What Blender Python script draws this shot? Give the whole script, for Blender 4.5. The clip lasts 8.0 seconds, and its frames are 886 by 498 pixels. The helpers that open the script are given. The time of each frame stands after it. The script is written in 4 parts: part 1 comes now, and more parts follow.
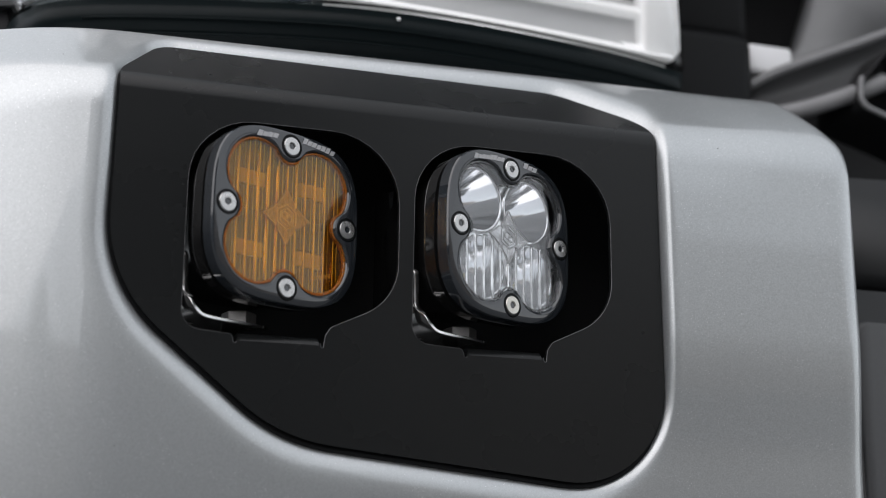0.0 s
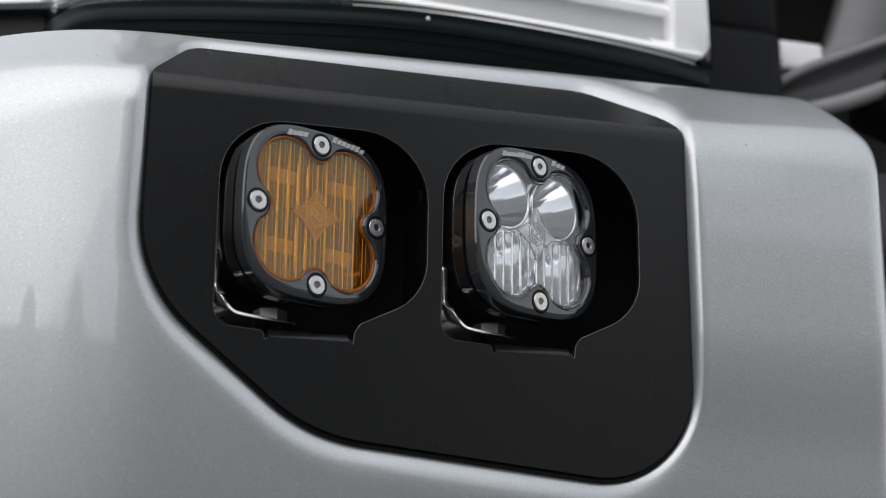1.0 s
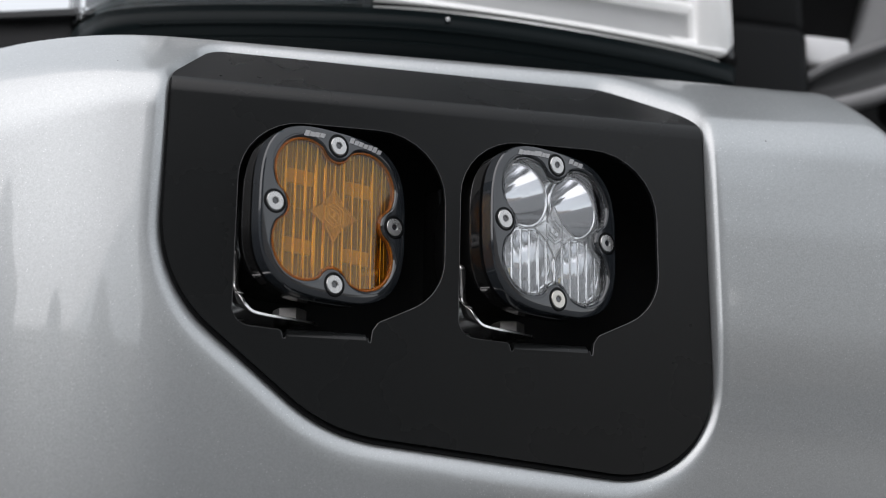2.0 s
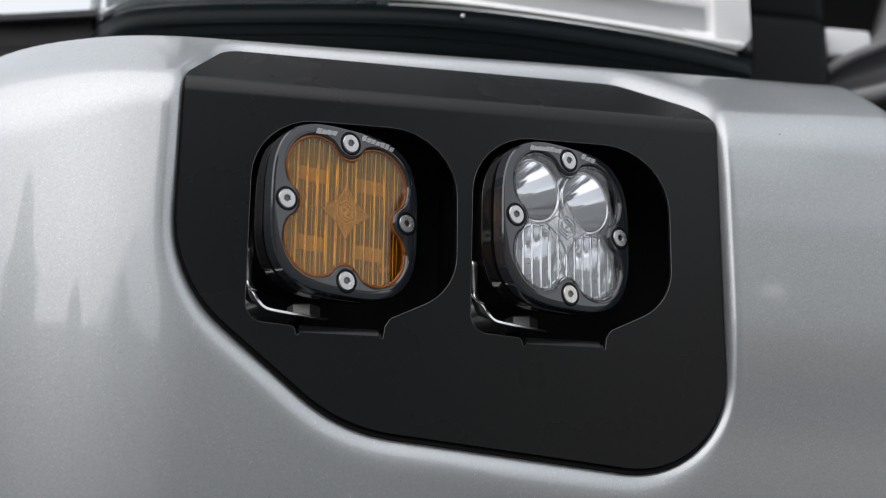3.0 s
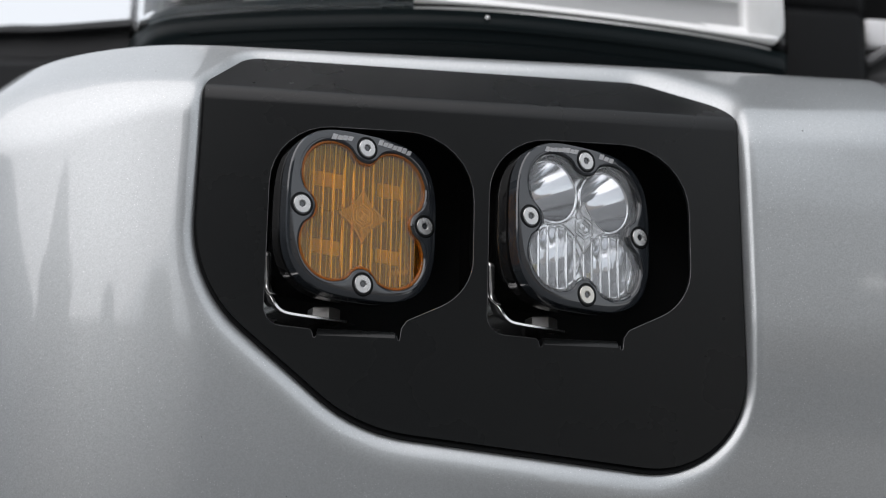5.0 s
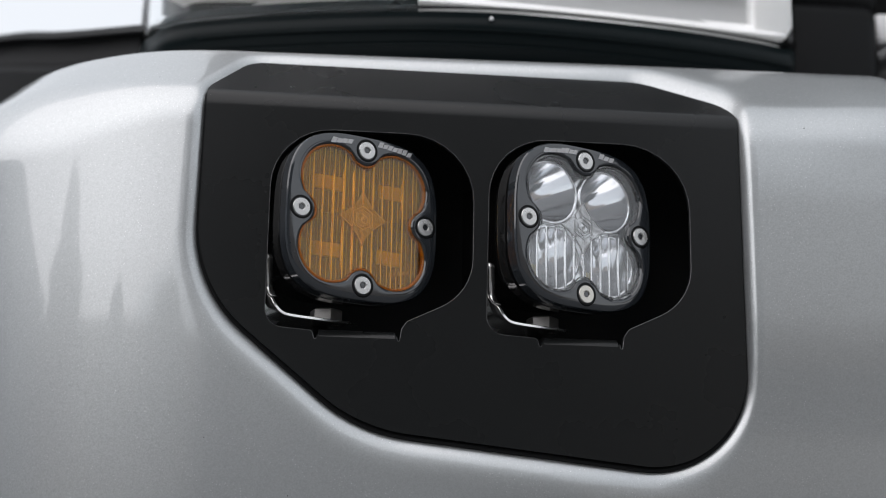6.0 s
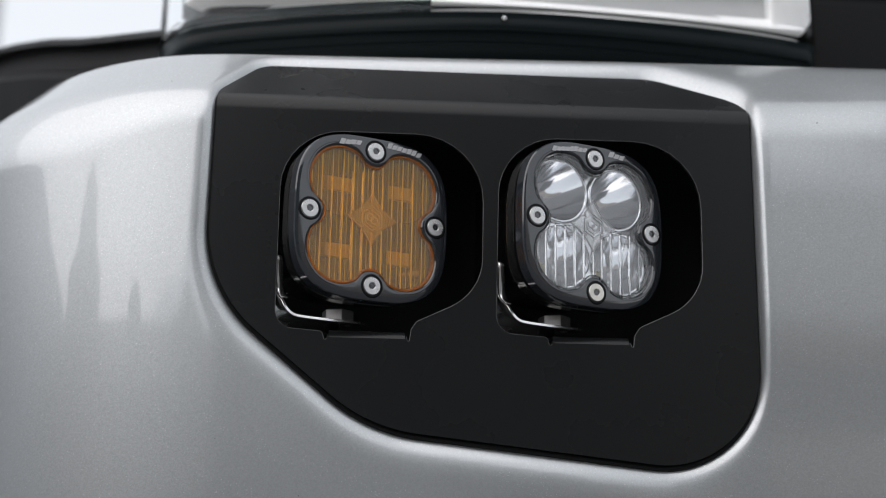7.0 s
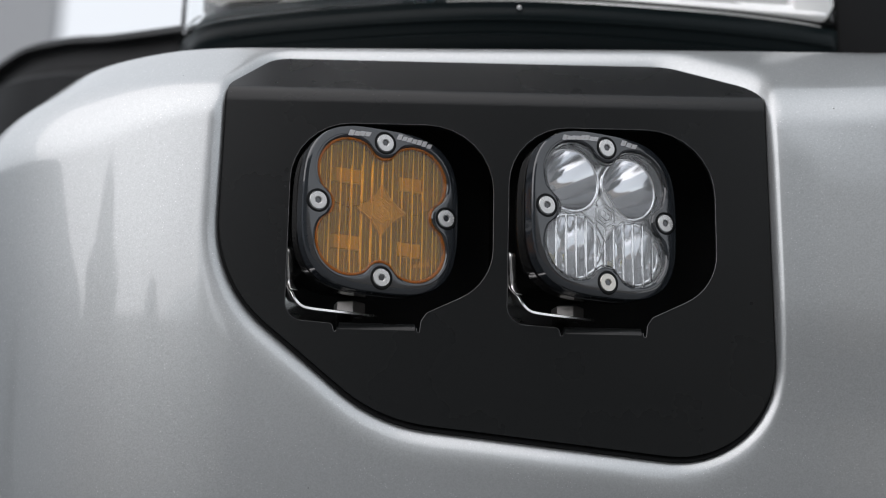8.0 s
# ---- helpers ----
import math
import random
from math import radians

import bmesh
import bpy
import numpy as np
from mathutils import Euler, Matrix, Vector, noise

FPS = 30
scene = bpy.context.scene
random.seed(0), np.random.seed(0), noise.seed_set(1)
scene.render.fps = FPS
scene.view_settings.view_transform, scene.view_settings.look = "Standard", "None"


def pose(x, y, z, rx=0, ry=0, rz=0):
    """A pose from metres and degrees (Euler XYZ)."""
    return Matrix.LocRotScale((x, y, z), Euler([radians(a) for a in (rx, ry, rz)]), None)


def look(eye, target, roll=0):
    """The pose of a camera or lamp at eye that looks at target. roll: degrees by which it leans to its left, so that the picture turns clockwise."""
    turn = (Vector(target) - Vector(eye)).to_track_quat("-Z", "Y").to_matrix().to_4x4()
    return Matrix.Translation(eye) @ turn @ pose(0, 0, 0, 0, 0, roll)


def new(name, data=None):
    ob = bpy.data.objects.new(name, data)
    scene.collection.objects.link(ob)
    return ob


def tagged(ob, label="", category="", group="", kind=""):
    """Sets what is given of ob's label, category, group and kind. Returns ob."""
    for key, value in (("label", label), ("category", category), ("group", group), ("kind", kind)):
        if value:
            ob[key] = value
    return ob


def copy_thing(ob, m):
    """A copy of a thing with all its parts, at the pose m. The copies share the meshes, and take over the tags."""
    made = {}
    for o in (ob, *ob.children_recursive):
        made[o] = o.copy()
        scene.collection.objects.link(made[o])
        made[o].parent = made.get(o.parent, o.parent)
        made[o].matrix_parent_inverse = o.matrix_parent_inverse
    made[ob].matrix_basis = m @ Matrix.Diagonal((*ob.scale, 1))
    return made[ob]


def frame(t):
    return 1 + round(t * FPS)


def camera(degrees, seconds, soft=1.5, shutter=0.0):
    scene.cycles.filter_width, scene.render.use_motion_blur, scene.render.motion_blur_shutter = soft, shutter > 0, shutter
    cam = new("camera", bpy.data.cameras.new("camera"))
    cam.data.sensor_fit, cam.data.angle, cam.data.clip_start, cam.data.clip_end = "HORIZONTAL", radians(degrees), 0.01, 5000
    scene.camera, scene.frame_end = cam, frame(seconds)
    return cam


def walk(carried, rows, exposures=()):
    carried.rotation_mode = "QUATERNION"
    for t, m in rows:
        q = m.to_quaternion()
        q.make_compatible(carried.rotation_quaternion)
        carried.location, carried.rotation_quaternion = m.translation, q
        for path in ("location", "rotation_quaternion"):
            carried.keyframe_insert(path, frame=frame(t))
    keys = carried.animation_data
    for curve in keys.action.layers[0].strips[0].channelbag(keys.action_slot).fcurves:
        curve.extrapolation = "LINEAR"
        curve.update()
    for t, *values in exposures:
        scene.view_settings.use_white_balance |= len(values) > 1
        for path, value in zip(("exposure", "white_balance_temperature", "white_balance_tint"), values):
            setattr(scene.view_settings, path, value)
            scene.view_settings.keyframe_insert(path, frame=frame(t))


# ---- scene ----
# ---------------------------------------------------------------- camera
cam = camera(35.0, 8.0, soft=1.0)
cam.data.dof.use_dof = True
cam.data.dof.focus_distance, cam.data.dof.aperture_fstop = 0.60, 6.0
PATH = [
    (0.0, pose(-0.10166, -0.54361, 0.46060, 104.892, -0.444, -17.217)),
    (0.5, pose(-0.10107, -0.54602, 0.45618, 105.165, -0.493, -16.470)),
    (1.0, pose(-0.09889, -0.55013, 0.45867, 104.806, -0.643, -15.618)),
    (1.5, pose(-0.09209, -0.55321, 0.45640, 104.925, -0.667, -14.485)),
    (3.0, pose(-0.07326, -0.56319, 0.45639, 104.628, -0.749, -11.625)),
    (3.5, pose(-0.06651, -0.56563, 0.45903, 104.472, -0.832, -10.746)),
    (4.0, pose(-0.05997, -0.57003, 0.46137, 104.161, -0.972, -9.819)),
    (4.5, pose(-0.04984, -0.57285, 0.46013, 104.200, -1.009, -8.607)),
    (6.0, pose(-0.02030, -0.58324, 0.46143, 103.998, -1.074, -5.585)),
    (6.5, pose(-0.00974, -0.58543, 0.46126, 103.953, -0.936, -4.390)),
    (7.0, pose(-0.00085, -0.58545, 0.46123, 103.983, -0.999, -3.270)),
    (7.5, pose(0.00994, -0.58525, 0.46092, 103.949, -1.027, -1.928)),
    (8.0, pose(0.02090, -0.58256, 0.45998, 103.808, -1.101, -0.765)),
]
walk(cam, PATH)

# ---------------------------------------------------------------- sky, sun, exposure
SUN_ELEVATION, SUN_AZIMUTH = radians(47), radians(-50)  # azimuth from -y towards -x
world = bpy.data.worlds.new("overcast_sky")
scene.world = world
world.use_nodes = True
wn = world.node_tree.nodes
wl = world.node_tree.links
wn.clear()
w_out = wn.new("ShaderNodeOutputWorld")
w_bg = wn.new("ShaderNodeBackground")
w_sky = wn.new("ShaderNodeTexSky")
w_sky.sky_type = "NISHITA"
w_sky.sun_disc = False
w_sky.sun_elevation = SUN_ELEVATION
w_sky.sun_rotation = radians(230)
w_sky.air_density, w_sky.dust_density, w_sky.ozone_density = 1.0, 0.4, 1.0
w_hsv = wn.new("ShaderNodeHueSaturation")
w_hsv.inputs["Saturation"].default_value = 0.2
w_bg.inputs["Strength"].default_value = 0.116
w_cloud = wn.new("ShaderNodeMix")  # an even cloud layer over the clear sky
w_cloud.data_type = "RGBA"
w_cloud.inputs[0].default_value = 0.5
w_cloud.inputs[7].default_value = (8.1, 8.45, 9.0, 1)
wl.new(w_sky.outputs["Color"], w_hsv.inputs["Color"])
wl.new(w_hsv.outputs["Color"], w_cloud.inputs[6])
wl.new(w_cloud.outputs[2], w_bg.inputs["Color"])
wl.new(w_bg.outputs["Background"], w_out.inputs["Surface"])

sun_data = bpy.data.lights.new("sun", "SUN")
sun_data.energy = 0.95
sun_data.angle = radians(84)
sun_data.color = (1.0, 0.918, 0.90)
sun = new("sun", sun_data)
sun_dir = Vector((-math.sin(-SUN_AZIMUTH) * math.cos(SUN_ELEVATION), -math.cos(SUN_AZIMUTH) * math.cos(SUN_ELEVATION), math.sin(SUN_ELEVATION)))
sun.matrix_world = look(sun_dir * 20, (0, 0, 0))
scene.view_settings.exposure = 0.42


# ---------------------------------------------------------------- materials
def material(name):
    m = bpy.data.materials.new(name)
    m.use_nodes = True
    return m, m.node_tree.nodes, m.node_tree.links, m.node_tree.nodes["Principled BSDF"]


def surface(name, colour, rough, metal=0.0, specular=0.5, coat=0.0, coat_rough=0.03, grain=200.0, vary=0.08, wear=6.0, wear_vary=0.1, bump=0.0, bump_scale=800.0, dust=0.0):
    """A painted, moulded or bare surface with a fine grain and broad wear in colour and roughness."""
    m, n, l, b = material(name)
    co = n.new("ShaderNodeTexCoord")
    fine = n.new("ShaderNodeTexNoise")
    fine.inputs["Scale"].default_value = grain
    fine.inputs["Detail"].default_value = 4
    broad = n.new("ShaderNodeTexNoise")
    broad.inputs["Scale"].default_value = wear
    broad.inputs["Detail"].default_value = 5
    l.new(co.outputs["Object"], fine.inputs["Vector"])
    l.new(co.outputs["Object"], broad.inputs["Vector"])
    ramp = n.new("ShaderNodeMapRange")
    ramp.inputs["To Min"].default_value, ramp.inputs["To Max"].default_value = 1 - vary, 1 + vary
    l.new(fine.outputs["Fac"], ramp.inputs["Value"])
    mul = n.new("ShaderNodeMix")
    mul.data_type, mul.blend_type = "RGBA", "MULTIPLY"
    mul.inputs[0].default_value = 1.0
    mul.inputs[6].default_value = (*colour, 1)
    l.new(ramp.outputs["Result"], mul.inputs[7])
    l.new(specks(n, l, co, mul.outputs[2], 420, 0.07, dust, (0.11, 0.11, 0.11)) if dust else mul.outputs[2], b.inputs["Base Color"])
    rr = n.new("ShaderNodeMapRange")
    rr.inputs["To Min"].default_value, rr.inputs["To Max"].default_value = max(0.01, rough - wear_vary), min(1, rough + wear_vary)
    l.new(broad.outputs["Fac"], rr.inputs["Value"])
    l.new(rr.outputs["Result"], b.inputs["Roughness"])
    b.inputs["Metallic"].default_value = metal
    b.inputs["Specular IOR Level"].default_value = specular
    b.inputs["Coat Weight"].default_value = coat
    b.inputs["Coat Roughness"].default_value = coat_rough
    if bump:
        tex = n.new("ShaderNodeTexNoise")
        tex.inputs["Scale"].default_value = bump_scale
        tex.inputs["Detail"].default_value = 2
        l.new(co.outputs["Object"], tex.inputs["Vector"])
        bp = n.new("ShaderNodeBump")
        bp.inputs["Strength"].default_value = bump
        bp.inputs["Distance"].default_value = 0.0003
        l.new(tex.outputs["Fac"], bp.inputs["Height"])
        l.new(bp.outputs["Normal"], b.inputs["Normal"])
    return m


def specks(n, l, co, base, scale, size, share, colour):
    """Small scattered specks of another colour over a base colour."""
    v = n.new("ShaderNodeTexVoronoi")
    v.inputs["Scale"].default_value = scale
    l.new(co.outputs["Object"], v.inputs["Vector"])
    near = n.new("ShaderNodeMath")
    near.operation = "LESS_THAN"
    near.inputs[1].default_value = size
    l.new(v.outputs["Distance"], near.inputs[0])
    sep = n.new("ShaderNodeSeparateColor")
    l.new(v.outputs["Color"], sep.inputs["Color"])
    some = n.new("ShaderNodeMath")
    some.operation = "LESS_THAN"
    some.inputs[1].default_value = share
    l.new(sep.outputs["Green"], some.inputs[0])
    both = n.new("ShaderNodeMath")
    both.operation = "MULTIPLY"
    l.new(near.outputs[0], both.inputs[0])
    l.new(some.outputs[0], both.inputs[1])
    mix = n.new("ShaderNodeMix")
    mix.data_type = "RGBA"
    mix.inputs[7].default_value = (*colour, 1)
    l.new(base, mix.inputs[6])
    l.new(both.outputs[0], mix.inputs[0])
    return mix.outputs[2]


def silver_paint():
    """Metallic car paint: flakes that each lean their own way under a clear coat."""
    m, n, l, b = material("silver_flake_paint")
    co = n.new("ShaderNodeTexCoord")
    cells = n.new("ShaderNodeTexVoronoi")
    cells.inputs["Scale"].default_value = 2600
    l.new(co.outputs["Object"], cells.inputs["Vector"])
    sep = n.new("ShaderNodeSeparateColor")
    l.new(cells.outputs["Color"], sep.inputs["Color"])
    value = n.new("ShaderNodeMapRange")
    value.inputs["To Min"].default_value, value.inputs["To Max"].default_value = 0.490, 0.570
    l.new(sep.outputs["Red"], value.inputs["Value"])
    tint = n.new("ShaderNodeMix")
    tint.data_type, tint.blend_type = "RGBA", "MULTIPLY"
    tint.inputs[0].default_value = 1.0
    tint.inputs[6].default_value = (0.962, 1.0, 1.012, 1)
    l.new(value.outputs["Result"], tint.inputs[7])
    # white specks paint in the flakes' glints; the dark ones are dirt
    l.new(specks(n, l, co, specks(n, l, co, tint.outputs[2], 900, 0.12, 0.34, (1.0, 1.0, 1.0)), 60, 0.022, 0.4, (0.05, 0.05, 0.05)), b.inputs["Base Color"])
    geo = n.new("ShaderNodeNewGeometry")
    shift = n.new("ShaderNodeVectorMath")
    shift.operation = "SUBTRACT"
    shift.inputs[1].default_value = (0.5, 0.5, 0.5)
    l.new(cells.outputs["Color"], shift.inputs[0])
    scale = n.new("ShaderNodeVectorMath")
    scale.operation = "SCALE"
    scale.inputs["Scale"].default_value = 0.05
    l.new(shift.outputs["Vector"], scale.inputs[0])
    add = n.new("ShaderNodeVectorMath")
    add.operation = "ADD"
    l.new(geo.outputs["Normal"], add.inputs[0])
    l.new(scale.outputs["Vector"], add.inputs[1])
    norm = n.new("ShaderNodeVectorMath")
    norm.operation = "NORMALIZE"
    l.new(add.outputs["Vector"], norm.inputs[0])
    l.new(norm.outputs["Vector"], b.inputs["Normal"])
    dirt = n.new("ShaderNodeTexNoise")
    dirt.inputs["Scale"].default_value = 9
    dirt.inputs["Detail"].default_value = 6
    l.new(co.outputs["Object"], dirt.inputs["Vector"])
    rr = n.new("ShaderNodeMapRange")
    rr.inputs["To Min"].default_value, rr.inputs["To Max"].default_value = 0.38, 0.46
    l.new(dirt.outputs["Fac"], rr.inputs["Value"])
    l.new(rr.outputs["Result"], b.inputs["Roughness"])
    b.inputs["Metallic"].default_value = 0.85
    b.inputs["Coat Weight"].default_value = 1.0
    b.inputs["Coat IOR"].default_value = 1.64
    b.inputs["Coat Roughness"].default_value = 0.03
    return m


def glass(name, colour, rough=0.0, ior=1.45, transmission=1.0, vary=0.04):
    m, n, l, b = material(name)
    b.inputs["Base Color"].default_value = (*colour, 1)
    b.inputs["Transmission Weight"].default_value = transmission
    b.inputs["IOR"].default_value = ior
    co = n.new("ShaderNodeTexCoord")
    tex = n.new("ShaderNodeTexNoise")
    tex.inputs["Scale"].default_value = 60
    l.new(co.outputs["Object"], tex.inputs["Vector"])
    rr = n.new("ShaderNodeMapRange")
    rr.inputs["To Min"].default_value, rr.inputs["To Max"].default_value = rough, rough + vary
    l.new(tex.outputs["Fac"], rr.inputs["Value"])
    l.new(rr.outputs["Result"], b.inputs["Roughness"])
    return m


M_SILVER = silver_paint()
M_PLATE = surface("black_powder_coat", (0.0100, 0.0108, 0.0111), 0.28, specular=0.34, grain=900, vary=0.15, wear=14, wear_vary=0.04, bump=0.03, bump_scale=1500, dust=0.3)
# worn edge, made paler than the plate to carry the bevel's highlight
M_EDGE = surface("worn_cut_edge", (0.12, 0.12, 0.123), 0.36, metal=0.9, grain=160, vary=0.8, wear=90, wear_vary=0.2)
M_BEZEL = surface("black_anodised_bezel", (0.024, 0.028, 0.033), 0.09, specular=1.0, grain=600, wear=30, wear_vary=0.04)
M_HOUSING = surface("black_cast_housing", (0.010, 0.010, 0.010), 0.09, specular=0.7, grain=500, wear=25, wear_vary=0.04, bump=0.04, bump_scale=900)
M_STEEL = surface("stainless_steel", (0.90, 0.89, 0.88), 0.24, metal=1.0, grain=700, vary=0.1, wear=60, wear_vary=0.1)
M_ZINC = surface("dull_zinc", (0.36, 0.35, 0.34), 0.42, metal=0.9, grain=500, vary=0.2, wear=120, wear_vary=0.1)
M_SCREW = surface("bead_blasted_screw", (0.56, 0.555, 0.545), 0.28, metal=0.92, grain=900, vary=0.08, wear=80, wear_vary=0.08)
# the same steel screw, with a warm reflection painted into its colour
M_WARMSCREW = surface("warm_reflection_screw", (0.63, 0.605, 0.55), 0.32, metal=0.9, grain=900, vary=0.08, wear=80, wear_vary=0.08)
M_BLACK = surface("dark_recess", (0.022, 0.022, 0.023), 0.6, specular=0.3, grain=300)
M_BLACKTRIM = surface("matt_black_trim", (0.005, 0.0055, 0.006), 0.5, specular=0.15, grain=700, wear=12)
M_TRIM = surface("black_trim_plastic", (0.018, 0.019, 0.02), 0.5, specular=0.4, grain=700, wear=12, bump=0.15, bump_scale=1200)
M_GREYTRIM = surface("grey_trim_plastic", (0.065, 0.066, 0.068), 0.45, specular=0.4, grain=700, wear=12)
M_MIDTRIM = surface("mid_grey_trim", (0.25, 0.253, 0.258), 0.45, specular=0.4, grain=700, wear=12)
M_PALETRIM = surface("pale_grey_trim", (0.28, 0.28, 0.285), 0.4, specular=0.4, grain=700, wear=12)
M_GLOSSBLACK = surface("gloss_black_moulding", (0.0040, 0.0080, 0.0090), 0.34, specular=0.12, grain=300, wear=30, wear_vary=0.06)
M_TEAL = surface("dark_teal_moulding", (0.010, 0.016, 0.018), 0.3, specular=0.3, grain=80, wear=30)
M_CHROME = surface("reflector_chrome", (0.84, 0.85, 0.865), 0.10, metal=1.0, grain=80, vary=0.02, wear=40, wear_vary=0.04)
M_AMBER = glass("amber_flutes", (0.97, 0.49, 0.02), 0.04, 1.45, transmission=0.985)
M_AMBERPANE = glass("amber_lens", (0.97, 0.79, 0.32), 0.0, 1.46, vary=0.02)
M_CLEARPANE = glass("clear_pane", (0.99, 0.992, 0.995), 0.0, 1.5, vary=0.02)
M_AMBERRIB = glass("amber_lens_rib", (0.98, 0.66, 0.13), 0.04, transmission=0.42)
M_AMBERLINE = glass("amber_line", (0.93, 0.62, 0.24), 0.08, transmission=0.6)
M_AMBERRIM = glass("amber_rim", (1.0, 0.30, 0.008), 0.0, transmission=0.72)
M_EMBLEM = glass("amber_emblem", (0.80, 0.48, 0.11), 0.06, transmission=0.80)
M_FROST = glass("frosted_emblem", (0.88, 0.89, 0.90), 0.15, transmission=0.88)
M_FROSTLINE = glass("frosted_line", (0.36, 0.37, 0.38), 0.3, transmission=0.4)
M_CLEAR = glass("clear_lens", (0.98, 0.985, 0.99), 0.0, vary=0.02)
M_HEADGLASS = glass("headlight_glass", (0.99, 1.0, 1.0), 0.0, 1.2)
M_DULL = surface("dull_reflector", (0.08, 0.08, 0.082), 0.4, metal=0.6, grain=120, vary=0.05, wear=40)
M_CHROMESOFT = surface("softened_chrome", (0.92, 0.93, 0.94), 0.28, metal=1.0, grain=80, vary=0.02, wear=40, wear_vary=0.05)
M_LED = surface("led_phosphor", (0.54, 0.64, 0.06), 0.5, grain=300)
M_CHIP = surface("pale_chip", (0.72, 0.62, 0.30), 0.4, grain=300)
M_PRINT = surface("pale_print", (0.52, 0.52, 0.53), 0.6, grain=900, vary=0.2)
M_WHITEBAR = surface("white_light_guide", (0.95, 0.95, 0.96), 0.25, specular=0.5, grain=60, vary=0.03)
# white guide with a faint glow added, to offset the hood's shade
M_GUIDE = surface("brightened_light_guide", (0.95, 0.95, 0.96), 0.25, specular=0.5, grain=60, vary=0.03)
M_GUIDE.node_tree.nodes["Principled BSDF"].inputs["Emission Color"].default_value = (1, 1, 1, 1)
M_GUIDE.node_tree.nodes["Principled BSDF"].inputs["Emission Strength"].default_value = 0.14
M_GREYPANEL = surface("grey_headlight_panel", (0.5, 0.505, 0.51), 0.4, grain=60, vary=0.04)
M_ASPHALT = surface("worn_asphalt", (0.13, 0.132, 0.133), 0.85, grain=60, vary=0.35, wear=0.6, wear_vary=0.1, bump=0.5, bump_scale=120)
M_DARKWALL = surface("dark_render_wall", (0.11, 0.115, 0.115), 0.8, grain=8, vary=0.12, wear=0.4, bump=0.3, bump_scale=60)
M_SIDEWALL = surface("blue_grey_wall", (0.46, 0.48, 0.50), 0.8, grain=8, vary=0.08, wear=0.4, bump=0.3, bump_scale=60)
# glowing surface of the lamp added for a glint in the bumper
M_LAMP = surface("lamp_glass", (0.9, 0.9, 0.9), 0.4, grain=20, vary=0.02)
M_LAMP.node_tree.nodes["Principled BSDF"].inputs["Emission Color"].default_value = (1, 0.97, 0.93, 1)
M_LAMP.node_tree.nodes["Principled BSDF"].inputs["Emission Strength"].default_value = 1.3
M_PALEWALL = surface("pale_render_wall", (0.36, 0.37, 0.385), 0.8, grain=8, vary=0.08, wear=0.4, bump=0.3, bump_scale=60)
M_LEAF = surface("tree_leaf", (0.055, 0.085, 0.045), 0.55, grain=3, vary=0.35, wear=1.5)
M_BARK = surface("tree_bark", (0.11, 0.085, 0.065), 0.85, grain=20, vary=0.3, wear=3, bump=0.6, bump_scale=40)
M_WALL = surface("grey_render_wall", (0.48, 0.42, 0.37), 0.8, grain=8, vary=0.12, wear=0.4, bump=0.3, bump_scale=60)


# ---------------------------------------------------------------- mesh helpers
def part(name, bm, mat, parent=None, label="", smooth=True):
    """Links a bmesh as one mesh object, under a thing or a part where one is given."""
    bmesh.ops.recalc_face_normals(bm, faces=bm.faces)
    me = bpy.data.meshes.new(name)
    bm.to_mesh(me)
    bm.free()
    me.materials.append(mat)
    if smooth:
        for p in me.polygons:
            p.use_smooth = True
    ob = new(name, me)
    if parent:
        ob.parent = parent
    if label:
        ob["label"] = label
    return ob


def by_angle(ob, degrees=35):
    """Flat shading across edges sharper than the angle."""
    me = ob.data
    b = bmesh.new()
    b.from_mesh(me)
    for e in b.edges:
        e.smooth = len(e.link_faces) != 2 or e.calc_face_angle(0) < radians(degrees)
    b.to_mesh(me)
    b.free()
    return ob


def empty(name, m, label, category, group=""):
    ob = new(name)
    ob.empty_display_size = 0.02
    ob.matrix_world = m
    return tagged(ob, label, category, group)


def rounded(corners, n=10):
    """A closed outline from corners (x, z, radius), each rounded by an arc."""
    pts = []
    k = len(corners)
    for i, (x, z, r) in enumerate(corners):
        p = Vector((x, z))
        a = Vector(corners[i - 1][:2]) - p
        b = Vector(corners[(i + 1) % k][:2]) - p
        half = a.angle(b) / 2
        reach = min(r / math.tan(half), 0.49 * a.length, 0.49 * b.length)
        rr = reach * math.tan(half)
        if rr < 1e-6:
            pts.append(p)
            continue
        centre = p + (a.normalized() + b.normalized()).normalized() * (rr / math.sin(half))
        v0 = p + a.normalized() * reach - centre
        v1 = p + b.normalized() * reach - centre
        turn = math.atan2(v0.x * v1.y - v0.y * v1.x, v0.dot(v1))
        for j in range(n + 1):
            t = turn * j / n
            c, s = math.cos(t), math.sin(t)
            pts.append(centre + Vector((v0.x * c - v0.y * s, v0.x * s + v0.y * c)))
    return pts


def resample(pts, n):
    """n points at even steps along a closed outline."""
    P = np.array([tuple(p) for p in pts])
    Q = np.vstack([P, P[:1]])
    s = np.r_[0, np.cumsum(np.linalg.norm(np.diff(Q, axis=0), axis=1))]
    t = np.linspace(0, s[-1], n, endpoint=False)
    return np.stack([np.interp(t, s, Q[:, 0]), np.interp(t, s, Q[:, 1])], 1)


